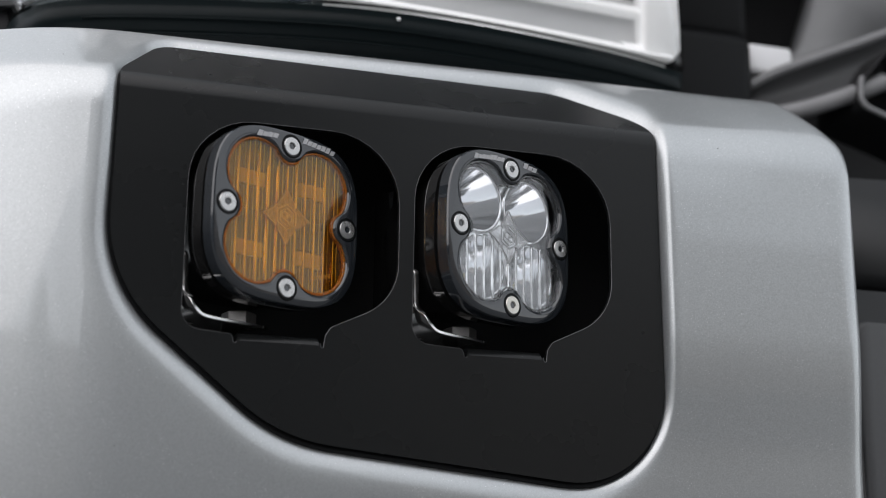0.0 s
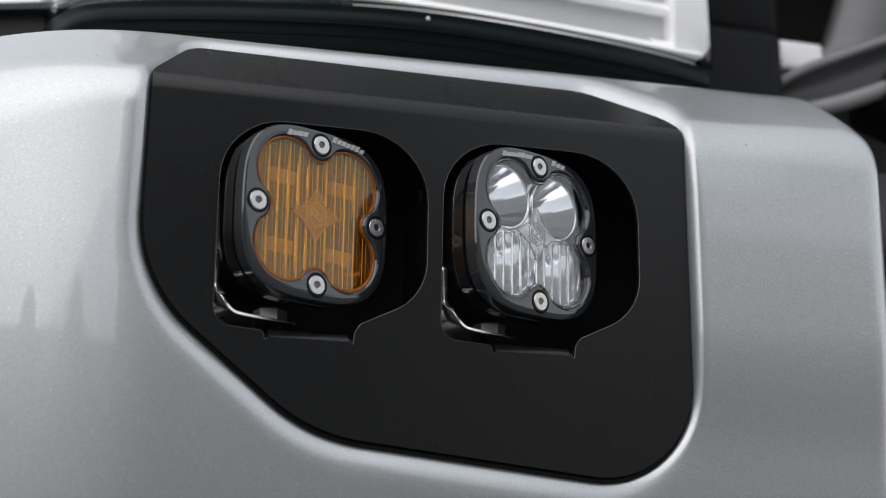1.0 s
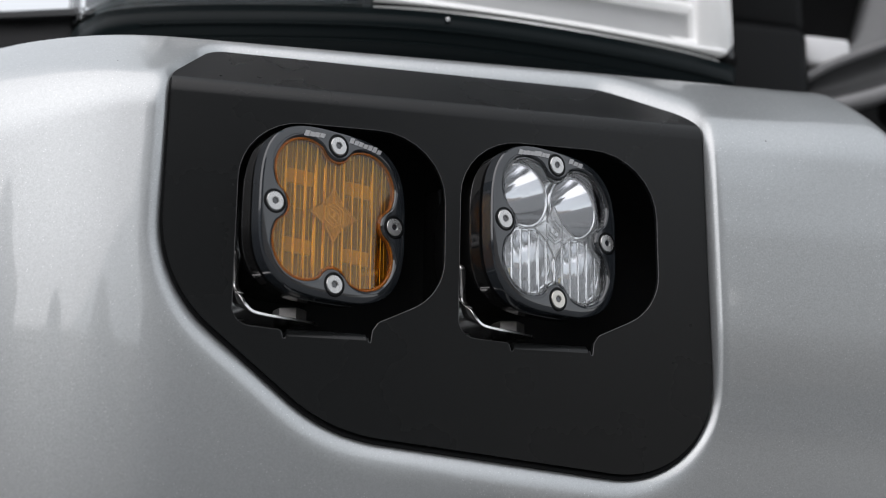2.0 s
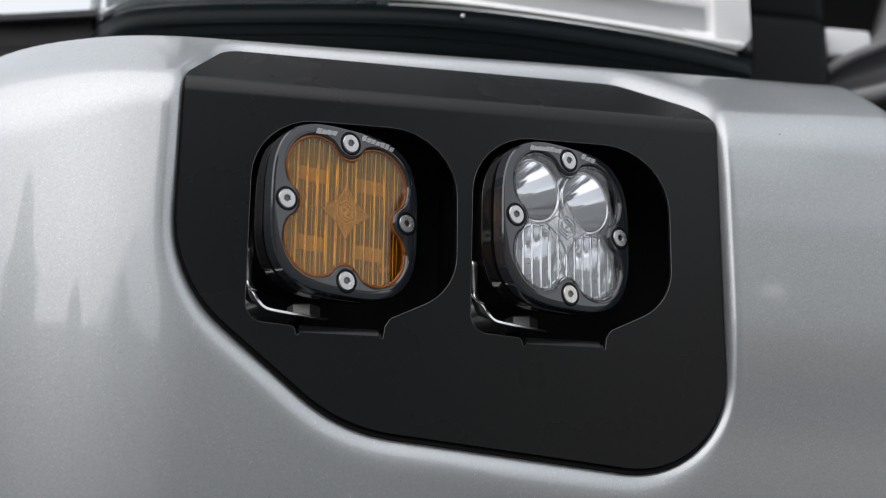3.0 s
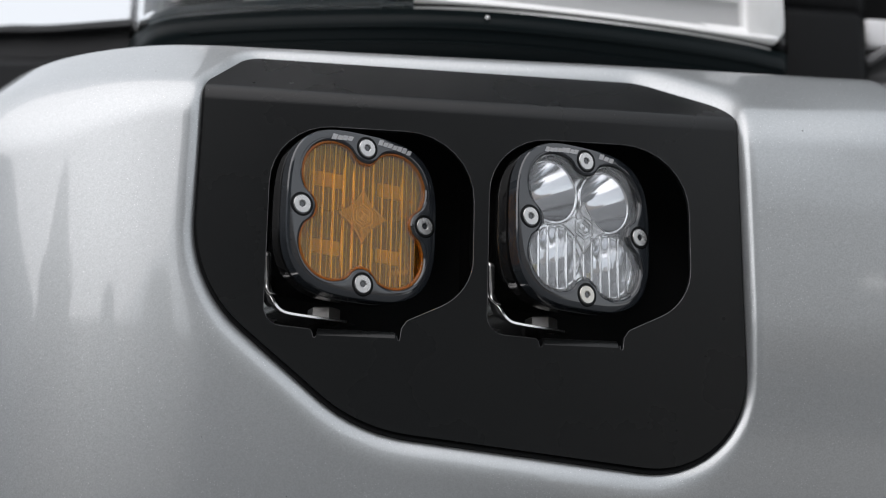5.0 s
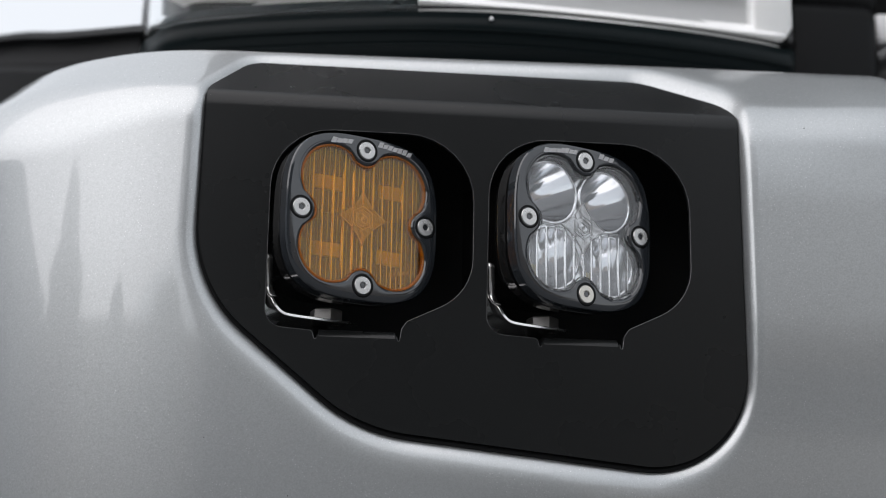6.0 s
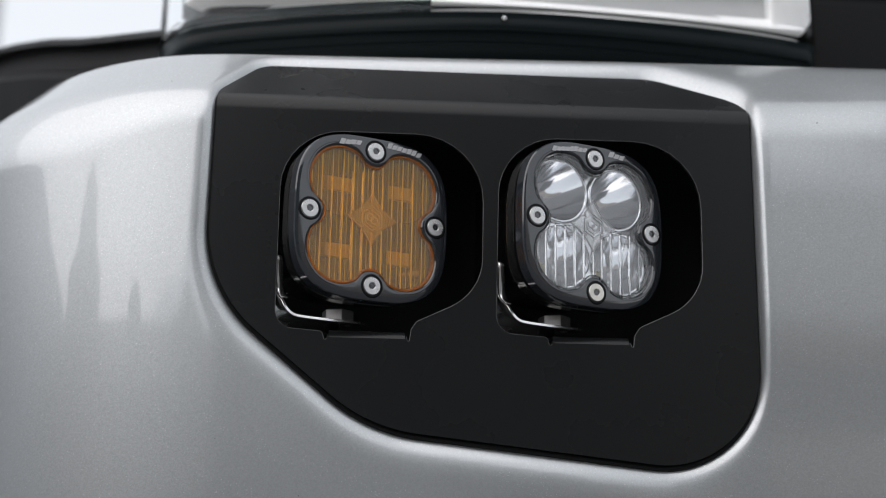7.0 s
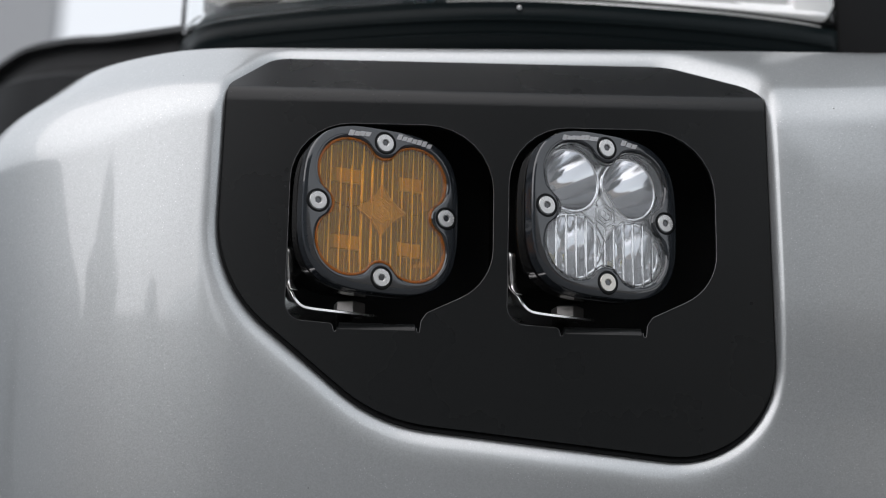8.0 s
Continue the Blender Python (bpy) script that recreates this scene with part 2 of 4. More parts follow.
def loft(bm, rings, cap_first=False, cap_last=False, closed=True):
    """Skins a row of rings of 3D points."""
    vs = [[bm.verts.new(p) for p in ring] for ring in rings]
    n = len(vs[0])
    for a, b in zip(vs, vs[1:]):
        for i in range(n if closed else n - 1):
            j = (i + 1) % n
            bm.faces.new((a[i], a[j], b[j], b[i]))
    if cap_first:
        bm.faces.new(vs[0])
    if cap_last:
        bm.faces.new(vs[-1])
    return vs


def box(bm, x0, x1, y0, y1, z0, z1, bevel=0.0):
    made = bmesh.ops.create_cube(bm, size=1, matrix=Matrix.Translation(((x0 + x1) / 2, (y0 + y1) / 2, (z0 + z1) / 2)) @ Matrix.Diagonal((x1 - x0, y1 - y0, z1 - z0, 1)))
    if bevel:
        edges = list({e for v in made["verts"] for e in v.link_edges})
        bmesh.ops.bevel(bm, geom=edges, offset=bevel, segments=3, profile=0.5, affect="EDGES")


def prism(bm, outline, y0, y1, bevel=0.0):
    """A plate with an outline in x and z, between two depths."""
    n = len(outline)
    if bevel:
        c = np.mean(np.array([tuple(p) for p in outline]), axis=0)
        inner = [(p[0] + (c[0] - p[0]) * bevel, p[1] + (c[1] - p[1]) * bevel) for p in outline]
        d = (y1 - y0) * 0.3
        loft(bm, [[(p[0], y0, p[1]) for p in inner], [(p[0], y0 + d, p[1]) for p in outline], [(p[0], y1, p[1]) for p in outline]], True, True)
    else:
        loft(bm, [[(p[0], y0, p[1]) for p in outline], [(p[0], y1, p[1]) for p in outline]], True, True)


def sweep(bm, path, section, up=(0, 0, 1)):
    """Runs a closed section (side, up) along a 3D path."""
    rings = []
    path = [Vector(p) for p in path]
    for i, p in enumerate(path):
        d = (path[min(i + 1, len(path) - 1)] - path[max(i - 1, 0)]).normalized()
        side = d.cross(Vector(up)).normalized()
        top = side.cross(d).normalized()
        rings.append([p + side * a + top * b for a, b in section])
    loft(bm, rings, True, True)


def spline(points, n):
    """A smooth line through control points."""
    P = [Vector(p) for p in points]
    out = []
    for i in range(len(P) - 1):
        p0, p1, p2, p3 = P[max(i - 1, 0)], P[i], P[i + 1], P[min(i + 2, len(P) - 1)]
        for j in range(n):
            t = j / n
            out.append(0.5 * ((2 * p1) + (p2 - p0) * t + (2 * p0 - 5 * p1 + 4 * p2 - p3) * t * t + (3 * p1 - p0 - 3 * p2 + p3) * t ** 3))
    out.append(P[-1])
    return out


# ---------------------------------------------------------------- ground and surroundings
bm = bmesh.new()
bmesh.ops.create_grid(bm, x_segments=8, y_segments=8, size=400)
ground = tagged(part("ground", bm, M_ASPHALT), "worn grey asphalt of a parking lot", "ground", kind="structure")

# unseen blocker: hides the low front sky so the plate reflects dark
bm = bmesh.new()
box(bm, -3, 3.7, -14.4, -14, 0, 8.2)
tagged(part("wall_dark_front", bm, M_DARKWALL, smooth=False), "unseen dark grey wall added to darken reflections in the plate", "wall", kind="structure")
# unseen reflector wall, added for a warmer, brighter reflection on the right
bm = bmesh.new()
box(bm, 3.704, 13, -14.9, -14.5, 0, 5.0)
box(bm, 13.004, 26, -14.9, -14.5, 0, 4.4)
tagged(part("wall_warm_front", bm, M_WALL, smooth=False), "unseen warm grey wall added to brighten reflections on the right", "wall", kind="structure")
bm = bmesh.new()
loft(bm, [[(x, y, z) for y, z in ((-6.2, 0), (-6.2, 2.9), (-1.6, 4.7), (9, 4.9), (9, 0))] for x in (-12.4, -12)], True, True)
tagged(part("wall_side", bm, M_SIDEWALL, smooth=False), "pale blue-grey building wall with a sloping roofline", "wall", kind="structure")
bm = bmesh.new()
box(bm, -11.99, -11.93, 0.1, 1.0, 0, 2.5, 0.01)
tagged(part("door_side", bm, M_DARKWALL, smooth=False), "dark closed door in the side building", "door", kind="structure")
bm = bmesh.new()
box(bm, -6.4, 6.4, -0.15, 0.15, 0, 2.55)
boundary = tagged(part("wall_boundary", bm, M_WALL, smooth=False), "grey rendered boundary wall of the lot", "wall", kind="structure")
boundary.matrix_world = pose(-7.9, -10.4, 0, 0, 0, -41)
# unseen lamp, added to put a small glint into the bumper paint
bm = bmesh.new()
box(bm, -0.10, 0.10, -0.10, 0.0, -0.10, 0.10, 0.02)
lamp = tagged(part("glint_lamp", bm, M_LAMP), "small unseen white lamp added for a glint in the paint", "wall lamp")
lamp.matrix_world = pose(6.35, -14.5, 3.95, 0, 0, 180)
bm = bmesh.new()
box(bm, -24, -5.95, 20, 20.4, 0, 13)
tagged(part("wall_far", bm, M_PALEWALL, smooth=False), "pale grey building wall far behind the truck", "wall", kind="structure")


def tree_at(x, y, size, turn, first=None):
    """A conical tree: a tapered trunk with limbs, and a crown of many small leaf clumps."""
    if first:
        copy_thing(first, pose(x, y, 0, 0, 0, turn) @ Matrix.Diagonal((size, size, size, 1)))
        return first
    rng = random.Random(5)
    root = empty("tree", pose(x, y, 0, 0, 0, turn) @ Matrix.Diagonal((size, size, size, 1)), "dark green conical tree beside the boundary wall", "tree", "trees along the lot")
    bm = bmesh.new()
    loft(bm, [[(r * math.cos(k * math.pi / 5) + lean, r * math.sin(k * math.pi / 5), z) for k in range(10)] for z, r, lean in ((0, 0.16, 0), (0.5, 0.12, 0.02), (2.0, 0.10, 0.05), (3.6, 0.06, 0.02), (5.2, 0.015, 0.0))], True, True)
    for k in range(9):
        a, z = k * 2.4, 1.7 + 0.35 * k
        out = 0.95 - 0.08 * k
        sweep(bm, [(0.03, 0, z), (out * 0.5 * math.cos(a), out * 0.5 * math.sin(a), z + 0.25), (out * math.cos(a), out * math.sin(a), z + 0.7)], [(0.03, 0), (0, 0.03), (-0.03, 0), (0, -0.03)])
    part("trunk", bm, M_BARK, root, "brown bark trunk")
    verts, faces = [], []
    for _ in range(3600):
        z = rng.uniform(1.5, 5.6)
        spread = 3.5 * (max(0.0, 5.7 - z) / 4.2) ** 0.75 * (0.92 + 0.12 * math.sin(5.1 * z))
        a, r = rng.uniform(0, 6.283), spread * math.sqrt(rng.random())
        c = Vector((r * math.cos(a), r * math.sin(a), z))
        u = Vector((rng.gauss(0, 1), rng.gauss(0, 1), rng.gauss(0, 0.6))).normalized()
        w = u.orthogonal().normalized()
        n, h = len(verts), rng.uniform(0.12, 0.24)
        verts += [tuple(c - u * h), tuple(c + w * h * 0.5), tuple(c + u * h), tuple(c - w * h * 0.5)]
        faces.append((n, n + 1, n + 2, n + 3))
    me = bpy.data.meshes.new("crown")
    me.from_pydata(verts, [], faces)
    me.materials.append(M_LEAF)
    crown = new("crown", me)
    crown.parent = root
    return root


first_tree = None
for x, y, size, turn in ((-9.9, -6.9, 0.74, 20), (-7.0, -9.8, 0.70, 140), (-4.4, -11.6, 0.76, 250)):
    first_tree = tree_at(x, y, size, turn, first_tree)

# ---------------------------------------------------------------- bumper cover
PLATE_Y = 0.004
CREASE = 0.6745
PLATE_OUTLINE = [(-0.0705, 0.681, 0.018), (-0.0535, 0.712, 0.012), (0.1285, 0.712, 0.022), (0.1667, 0.6860, 0.022),
                 (0.1678, 0.5113, 0.042), (0.0, 0.529, 0.07), (-0.0712, 0.588, 0.06)]


PLATE_EDGE = [(-0.0705, 0.681, 0.018), (-0.0535, 0.712, 0.012), (0.1285, 0.712, 0.022), (0.1667, 0.6860, 0.022),
              (0.1677, 0.5126, 0.042), (0.0004, 0.5303, 0.07), (-0.0708, 0.5885, 0.06)]


def plan_curve():
    """The bumper's line seen from above: nearly straight along the plate, then wrapping back round the truck's corner."""
    us, pts, ang = [], [], []
    x, y, h = -0.059, 0.0018, 0.016
    u, step = -0.059, 0.001
    while u > -0.62:
        us.append(u), pts.append((x, y)), ang.append(h)
        s = -0.059 - u
        k = 1 / 0.178 if s < 0.022 else (1 / 0.160 if 0.028 < s < 0.1736 else (1 / 0.6 if s >= 0.1736 else 0))
        x, y, h, u = x - math.cos(h) * step, y + math.sin(h) * step, h + k * step, u - step
    return np.array(us[::-1]), np.array(pts[::-1]), np.array(ang[::-1])


CU, CP, CA = plan_curve()


def plan(u):
    """Place and inward normal of the bumper's line at u."""
    if u < -0.059:
        x, y, a = np.interp(u, CU, CP[:, 0]), np.interp(u, CU, CP[:, 1]), np.interp(u, CU, CA)
        return x, y, math.sin(a), math.cos(a)
    return u, 0.002 - (u + 0.07) * 0.016, 0.016, 0.9999


def profile(v, r, lift):
    """Height and depth of the bumper's upright section at the length v: a front face, a slope back and a top."""
    bow = 0.25 * (v - 0.61) ** 2 if v < 0.61 else 0.0
    start, lean = 0.6705 + lift - r * math.tan(radians(23)), radians(46)
    if v < start:
        return v, bow
    if v < start + r * lean:
        a = (v - start) / r
        return start + r * math.sin(a), r * (1 - math.cos(a))
    z1, y1 = start + r * math.sin(lean), r * (1 - math.cos(lean))
    v1 = start + r * lean
    flat = 0.0385 - (r - 0.034) * 0.405 - lift * 1.85
    if v < v1 + flat:
        return z1 + (v - v1) * math.cos(lean), y1 + (v - v1) * math.sin(lean)
    z2, y2 = z1 + flat * math.cos(lean), y1 + flat * math.sin(lean)
    v2, r2 = v1 + flat, 0.012
    arc2 = r2 * radians(50)
    a = min(v - v2, arc2) / r2
    z = z2 + r2 * (math.sin(lean + a) - math.sin(lean))
    y = y2 + r2 * (math.cos(lean) - math.cos(lean + a))
    rest = max(0.0, v - v2 - arc2)
    return z - rest * 0.10, y + rest


def cover_point(u, v):
    """A point of the bumper cover, with its rolled inner end and rounded upper corner."""
    if u > 0.17:
        pull = 5 * max(0.0, v - 0.67) ** 2
        u = 0.17 + (u - 0.17) * (1 - min(pull, 0.06) / 0.09)
        end = 0.2555 - min(pull, 0.06)
    else:
        end = 0.2555
    roll_y = 0.0
    if u > end:
        s, r = u - end, 0.012
        a = min(s / r, radians(84))
        rest = max(0.0, s - r * radians(84))
        u = end + r * math.sin(a) + rest * 0.1
        roll_y = r * (1 - math.cos(a)) + rest
    x, y, nx, ny = plan(u)
    near = min(1.0, max(0.0, (u + 0.150) / 0.07))
    near = near * near * (3 - 2 * near)
    z, d = profile(v, 0.055 - 0.027 * near, 0.0030 * near)
    # towards the top the cover falls back to lie flush with the plate's flange
    p, q = min(1.0, max(0.0, (u - 0.07) / 0.09)), min(1.0, max(0.0, (0.585 - v) / 0.06))
    y += 0.0034 * p * p * (3 - 2 * p) * q * q * (3 - 2 * q)
    k = min(1.0, max(0.0, (v - 0.645) / 0.06))
    fade = min(1.0, max(0.0, (0.235 - u) / 0.055))
    fall = (0.0028 - y) * 1.0 * k * k * (3 - 2 * k) * fade * fade * (3 - 2 * fade) if y < 0.0028 else 0.0
    y += fall
    z += 0.36 * fall + (0.0125 * max(0.0, min(u, 0.12) + 0.06) + 0.004 * max(0.0, min(u, 0.25) - 0.12)) * k * k * (3 - 2 * k)
    return Vector((x + nx * d, y + ny * d + roll_y, z))


def plate_point(u, v, sink=0.0):
    """A point of the mounting plate: flat, with its upper flange bent back."""
    r, lean = 0.012, radians(47)
    start = CREASE - r * math.tan(lean / 2)
    if v < start:
        return Vector((u, PLATE_Y + sink, v))
    if v < start + r * lean:
        a = (v - start) / r
        return Vector((u, PLATE_Y + r * (1 - math.cos(a)) + sink * math.cos(a), start + r * math.sin(a) - sink * math.sin(a)))
    rest = v - start - r * lean
    return Vector((u, PLATE_Y + r * (1 - math.cos(lean)) + rest * math.sin(lean) + sink * math.cos(lean),
                   start + r * math.sin(lean) + rest * math.cos(lean) - sink * math.sin(lean)))


def bumper_cover():
    n = 420
    base = resample(rounded(PLATE_OUTLINE, 16), n)
    for _ in range(6):
        base = 0.5 * base + 0.25 * (np.roll(base, 1, 0) + np.roll(base, -1, 0))
    tang = np.roll(base, -1, 0) - np.roll(base, 1, 0)
    tang /= np.linalg.norm(tang, axis=1)[:, None]
    out = np.stack([-tang[:, 1], tang[:, 0]], 1)
    centre = np.array([0.05, 0.6])
    if np.sum(out * (base - centre)) < 0:
        out = -out
    corner = np.maximum(0, np.minimum(out[:, 0], out[:, 1]))
    wide = 1 + 0.5 * np.maximum(0, -out[:, 1]) ** 1.5 - 0.56 * np.maximum(0, out[:, 0]) + 1.8 * corner
    for _ in range(8):
        wide = 0.5 * wide + 0.25 * (np.roll(wide, 1) + np.roll(wide, -1))
    edge = base + out * (0.0092 * wide + 0.003)[:, None]
    d = edge - centre
    lo, hi = np.array([-0.55, 0.36]), np.array([0.33, 0.80])
    with np.errstate(divide="ignore"):
        k = np.minimum(np.where(d[:, 0] > 0, (hi[0] - centre[0]) / d[:, 0], (lo[0] - centre[0]) / d[:, 0]),
                       np.where(d[:, 1] > 0, (hi[1] - centre[1]) / d[:, 1], (lo[1] - centre[1]) / d[:, 1]))
    far = centre + d * k[:, None]
    rings = []
    # the rolled lip of the opening, from below the plate out to the face
    for off, up in ((-0.003, -0.012), (-0.0008, -0.012), (0.0, -0.004), (0.0005, 0.20), (0.0013, 0.41), (0.0024, 0.61), (0.0037, 0.78), (0.0052, 0.90), (0.0070, 0.97), (0.0092, 1.0)):
        ring = []
        for q, o, w in zip(base, out, wide):
            u, v = q + o * ((off * w if off > 0 else off) + 0.0004 * max(0.0, -o[1]))
            low, high = plate_point(u, v, 0.0032), cover_point(u, v)
            ring.append(low.lerp(high, up) if up > 0 else low + Vector((0, -up * 0.5, 0)))
        rings.append(ring)
    m = 84
    for j in range(m + 1):
        t = (j / m) ** 1.35
        rings.append([cover_point(*(e + (f - e) * t)) for e, f in zip(edge, far)])
    bm = bmesh.new()
    loft(bm, rings)
    root = empty("bumper", pose(0.05, 0.02, 0.4), "silver metallic painted bumper with a recessed light opening", "bumper")
    cover = part("cover", bm, M_SILVER, root, "silver metallic painted cover")
    cover.matrix_parent_inverse = root.matrix_world.inverted()
    # added black strip that stands for the shade between plate and lip
    bm = bmesh.new()
    loft(bm, [[plate_point(*(q + o * off), sink) for q, o in zip(base, out)] for off, sink in ((0.0010, 0.0019), (-0.0045, 0.0016), (-0.0045, 0.0023), (0.0010, 0.0026))])
    gap_shade = part("gap_shade", bm, M_BLACKTRIM, root, "black strip put in for the shade in the opening's gap")
    gap_shade.matrix_parent_inverse = root.matrix_world.inverted()
    # dark strip along the lower edge, sinking towards the plate
    bm = bmesh.new()
    rows = []
    for k in range(41):
        u = -0.40 + 0.009 * k
        x, y, nx, ny = plan(u)
        top = 0.4938 - 0.08 * max(0.0, u + 0.15) - 1.2 * max(0.0, u + 0.11) ** 2
        rows.append([(x + nx * d, y + ny * d, z) for d, z in ((0.012, top), (0.001, top), (-0.0015, top - 0.0015), (-0.003, top - 0.006), (0.002, 0.40), (0.012, 0.40))])
    loft(bm, rows, True, True)
    dark_strip = by_angle(part("lower_strip", bm, M_TRIM, root, "dark strip along the bumper's lower edge"), 40)
    dark_strip.matrix_parent_inverse = root.matrix_world.inverted()
    bm = bmesh.new()
    box(bm, -0.085, 0.185, 0.075, 0.080, 0.50, 0.70, 0.002)
    liner = part("inner_liner", bm, M_BLACK, root, "matt black inner liner behind the light openings")
    liner.matrix_parent_inverse = root.matrix_world.inverted()
    return root


bumper_cover()


# ---------------------------------------------------------------- mounting plate with two light openings
def opening(dx):
    """Outline of one light opening, with the two relief slits beside its bent tab."""
    wide = 0.0018 if dx else 0.0
    c = [(-0.0410 - wide * 0.4, 0.660, 0.026), (0.0475, 0.660, 0.030), (0.0475, 0.5893, 0.028), (0.0195, 0.5760, 0.003),
         (0.0172, 0.5725, 0.0015), (0.0163, 0.5655, 0.0006), (0.0152, 0.5700, 0.0004), (0.0147, 0.5682, 0.0004),
         (-0.0178, 0.5682, 0.0004), (-0.0182, 0.5700, 0.0004), (-0.0192, 0.5655, 0.0006), (-0.0206, 0.5708, 0.002), (-0.0408 - wide, 0.5722, 0.008)]
    return [(p.x + dx, p.y) for p in rounded(c, 8)]


LIGHT_STEP = 0.0963


def opening_edge(dx):
    """The rounded, worn front edge of an opening, from slit to slit."""
    line = np.array([p for p in opening(dx)])
    gone = (np.abs(line[:, 0] - dx + 0.0016) < 0.0168) & (line[:, 1] < 0.5703)
    first = int(np.argmax(np.roll(gone, 1) & ~gone))
    line = np.roll(line, -first, 0)[: int(np.sum(~gone))]
    tang = np.gradient(line, axis=0)
    tang /= np.linalg.norm(tang, axis=1)[:, None] + 1e-12
    out = np.stack([-tang[:, 1], tang[:, 0]], 1)
    if np.sum(out * (line - np.array([dx, 0.62]))) < 0:
        out = -out
    bm = bmesh.new()
    rows = []
    for p, o in zip(line, out):
        row = []
        for k in range(5):
            a = radians(90) * k / 4
            off = -0.00012 + 0.00034 * (1 - math.cos(a))
            y = PLATE_Y + 0.00034 * (1 - math.sin(a)) - 0.00008
            row.append((p[0] + o[0] * off, y, p[1] + o[1] * off))
        row.append((p[0] + o[0] * 0.0004, PLATE_Y + 0.0006, p[1] + o[1] * 0.0004))
        rows.append(row)
    loft(bm, rows, True, True)
    return bm


def mounting_plate():
    bm = bmesh.new()
    for loop in (rounded(PLATE_EDGE, 16), opening(0), opening(LIGHT_STEP)):
        vs = [bm.verts.new((p[0], 0, p[1])) for p in loop]
        for a, b in zip(vs, vs[1:] + vs[:1]):
            bm.edges.new((a, b))
    bmesh.ops.triangle_fill(bm, edges=bm.edges[:], use_beauty=True)
    for k in range(17):
        bmesh.ops.bisect_plane(bm, geom=bm.verts[:] + bm.edges[:] + bm.faces[:], plane_co=(0, 0, CREASE - 0.0055 + 0.00066 * k), plane_no=(0, 0, 1))
    for v in bm.verts:
        v.co = plate_point(v.co.x, v.co.z)
    for f in bm.faces:
        f.normal_update()
        if f.normal.y > 0:
            f.normal_flip()
    me = bpy.data.meshes.new("mounting_plate")
    bm.to_mesh(me)
    bm.free()
    me.materials.append(M_PLATE)
    ob = new("mounting_plate", me)
    mod = ob.modifiers.new("thickness", "SOLIDIFY")
    mod.thickness, mod.offset = 0.0025, -1
    tagged(ob, "satin black steel light mounting plate with two openings", "mounting plate")
    for dx in (0, LIGHT_STEP):
        b = bmesh.new()
        ring = []
        for j in range(9):
            a = radians(90) * j / 8
            ring.append((0.0056 * (1 - math.cos(a)), 0.0056 * math.sin(a), math.cos(a), math.sin(a)))
        line = [(PLATE_Y - 0.000008 + y, 0.5664 + z) for y, z, c, q in ring] + [(PLATE_Y + 0.05, 0.5720)]
        under = [(y + 0.0018 * c, z - 0.0018 * q) for (y, z), (_, _, c, q) in zip(line, ring + [ring[-1]])][::-1]
        for x0, x1 in ((-0.0178, 0.0148),):
            loft(b, [[(x0 + dx, y, z) for y, z in line + under], [(x1 + dx, y, z) for y, z in line + under]], True, True)
        by_angle(part("tab", b, M_PLATE, ob, "black steel tab bent back under the light"))
        part("opening_edge", opening_edge(dx), M_EDGE, ob, "worn cut edge of a light opening")
    return ob


mounting_plate()


# ---------------------------------------------------------------- auxiliary lights
A_OUT, N_OUT = 0.0365, 3.2
RAYS = 360


def bezel_radius(t):
    c, s = abs(math.cos(t)), abs(math.sin(t))
    return A_OUT / (c ** N_OUT + s ** N_OUT) ** (1 / N_OUT)


def clover_table():
    """The four-lobed window: round lobes, with notches round the screws."""
    out = []
    for i in range(RAYS):
        t = 2 * math.pi * i / RAYS
        q = (t + math.pi / 4) % (math.pi / 2) - math.pi / 4  # from the nearest axis
        if abs(q) < radians(13.2):
            r = 0.030 * math.cos(q) - math.sqrt(0.0070 ** 2 - (0.030 * math.sin(q)) ** 2)
        else:
            f = math.pi / 4 - abs(q)
            r = 0.0213 * math.cos(f) + math.sqrt(max(0, 0.0151 ** 2 - (0.0213 * math.sin(f)) ** 2))
        out.append(r)
    a = np.array(out)
    for _ in range(2):
        a = 0.5 * a + 0.25 * (np.roll(a, 1) + np.roll(a, -1))
    return a


CLOVER = clover_table()


def ray_ring(radii, y):
    return [(r * math.cos(2 * math.pi * i / RAYS), y, r * math.sin(2 * math.pi * i / RAYS)) for i, r in enumerate(radii)]


OUTER = np.array([bezel_radius(2 * math.pi * i / RAYS) for i in range(RAYS)])


def rib(x):
    """Depth of the upright flutes on a lens's back."""
    p = (x / 0.0048) % 1.0
    return 0.0011 * (1 - (2 * p - 1) ** 2)


def star_edge(x, z):
    """How far a place lies inside the four-pointed star of the emblem."""
    t, r = math.atan2(z, x), math.hypot(x, z)
    q = abs((t + math.pi / 4) % (math.pi / 2) - math.pi / 4)
    tip, cup, hollow = 0.0118, 0.0220, 0.0241
    b = cup * (math.cos(q) + math.sin(q))
    disc = b * b - 2 * cup * cup + hollow * hollow
    side = b - math.sqrt(disc) if disc > 0 else 1.0
    return min(side, tip * (1.0 - 0.9 * q * q)) - r


def pane_mesh():
    """The smooth flat front of a lens."""
    bm = bmesh.new()
    loft(bm, [ray_ring(CLOVER * 0.5, 0.0011), ray_ring(CLOVER + 0.0004, 0.0011), ray_ring(CLOVER + 0.0004, 0.0017), ray_ring(CLOVER * 0.5, 0.0017)], True, True)
    return bm


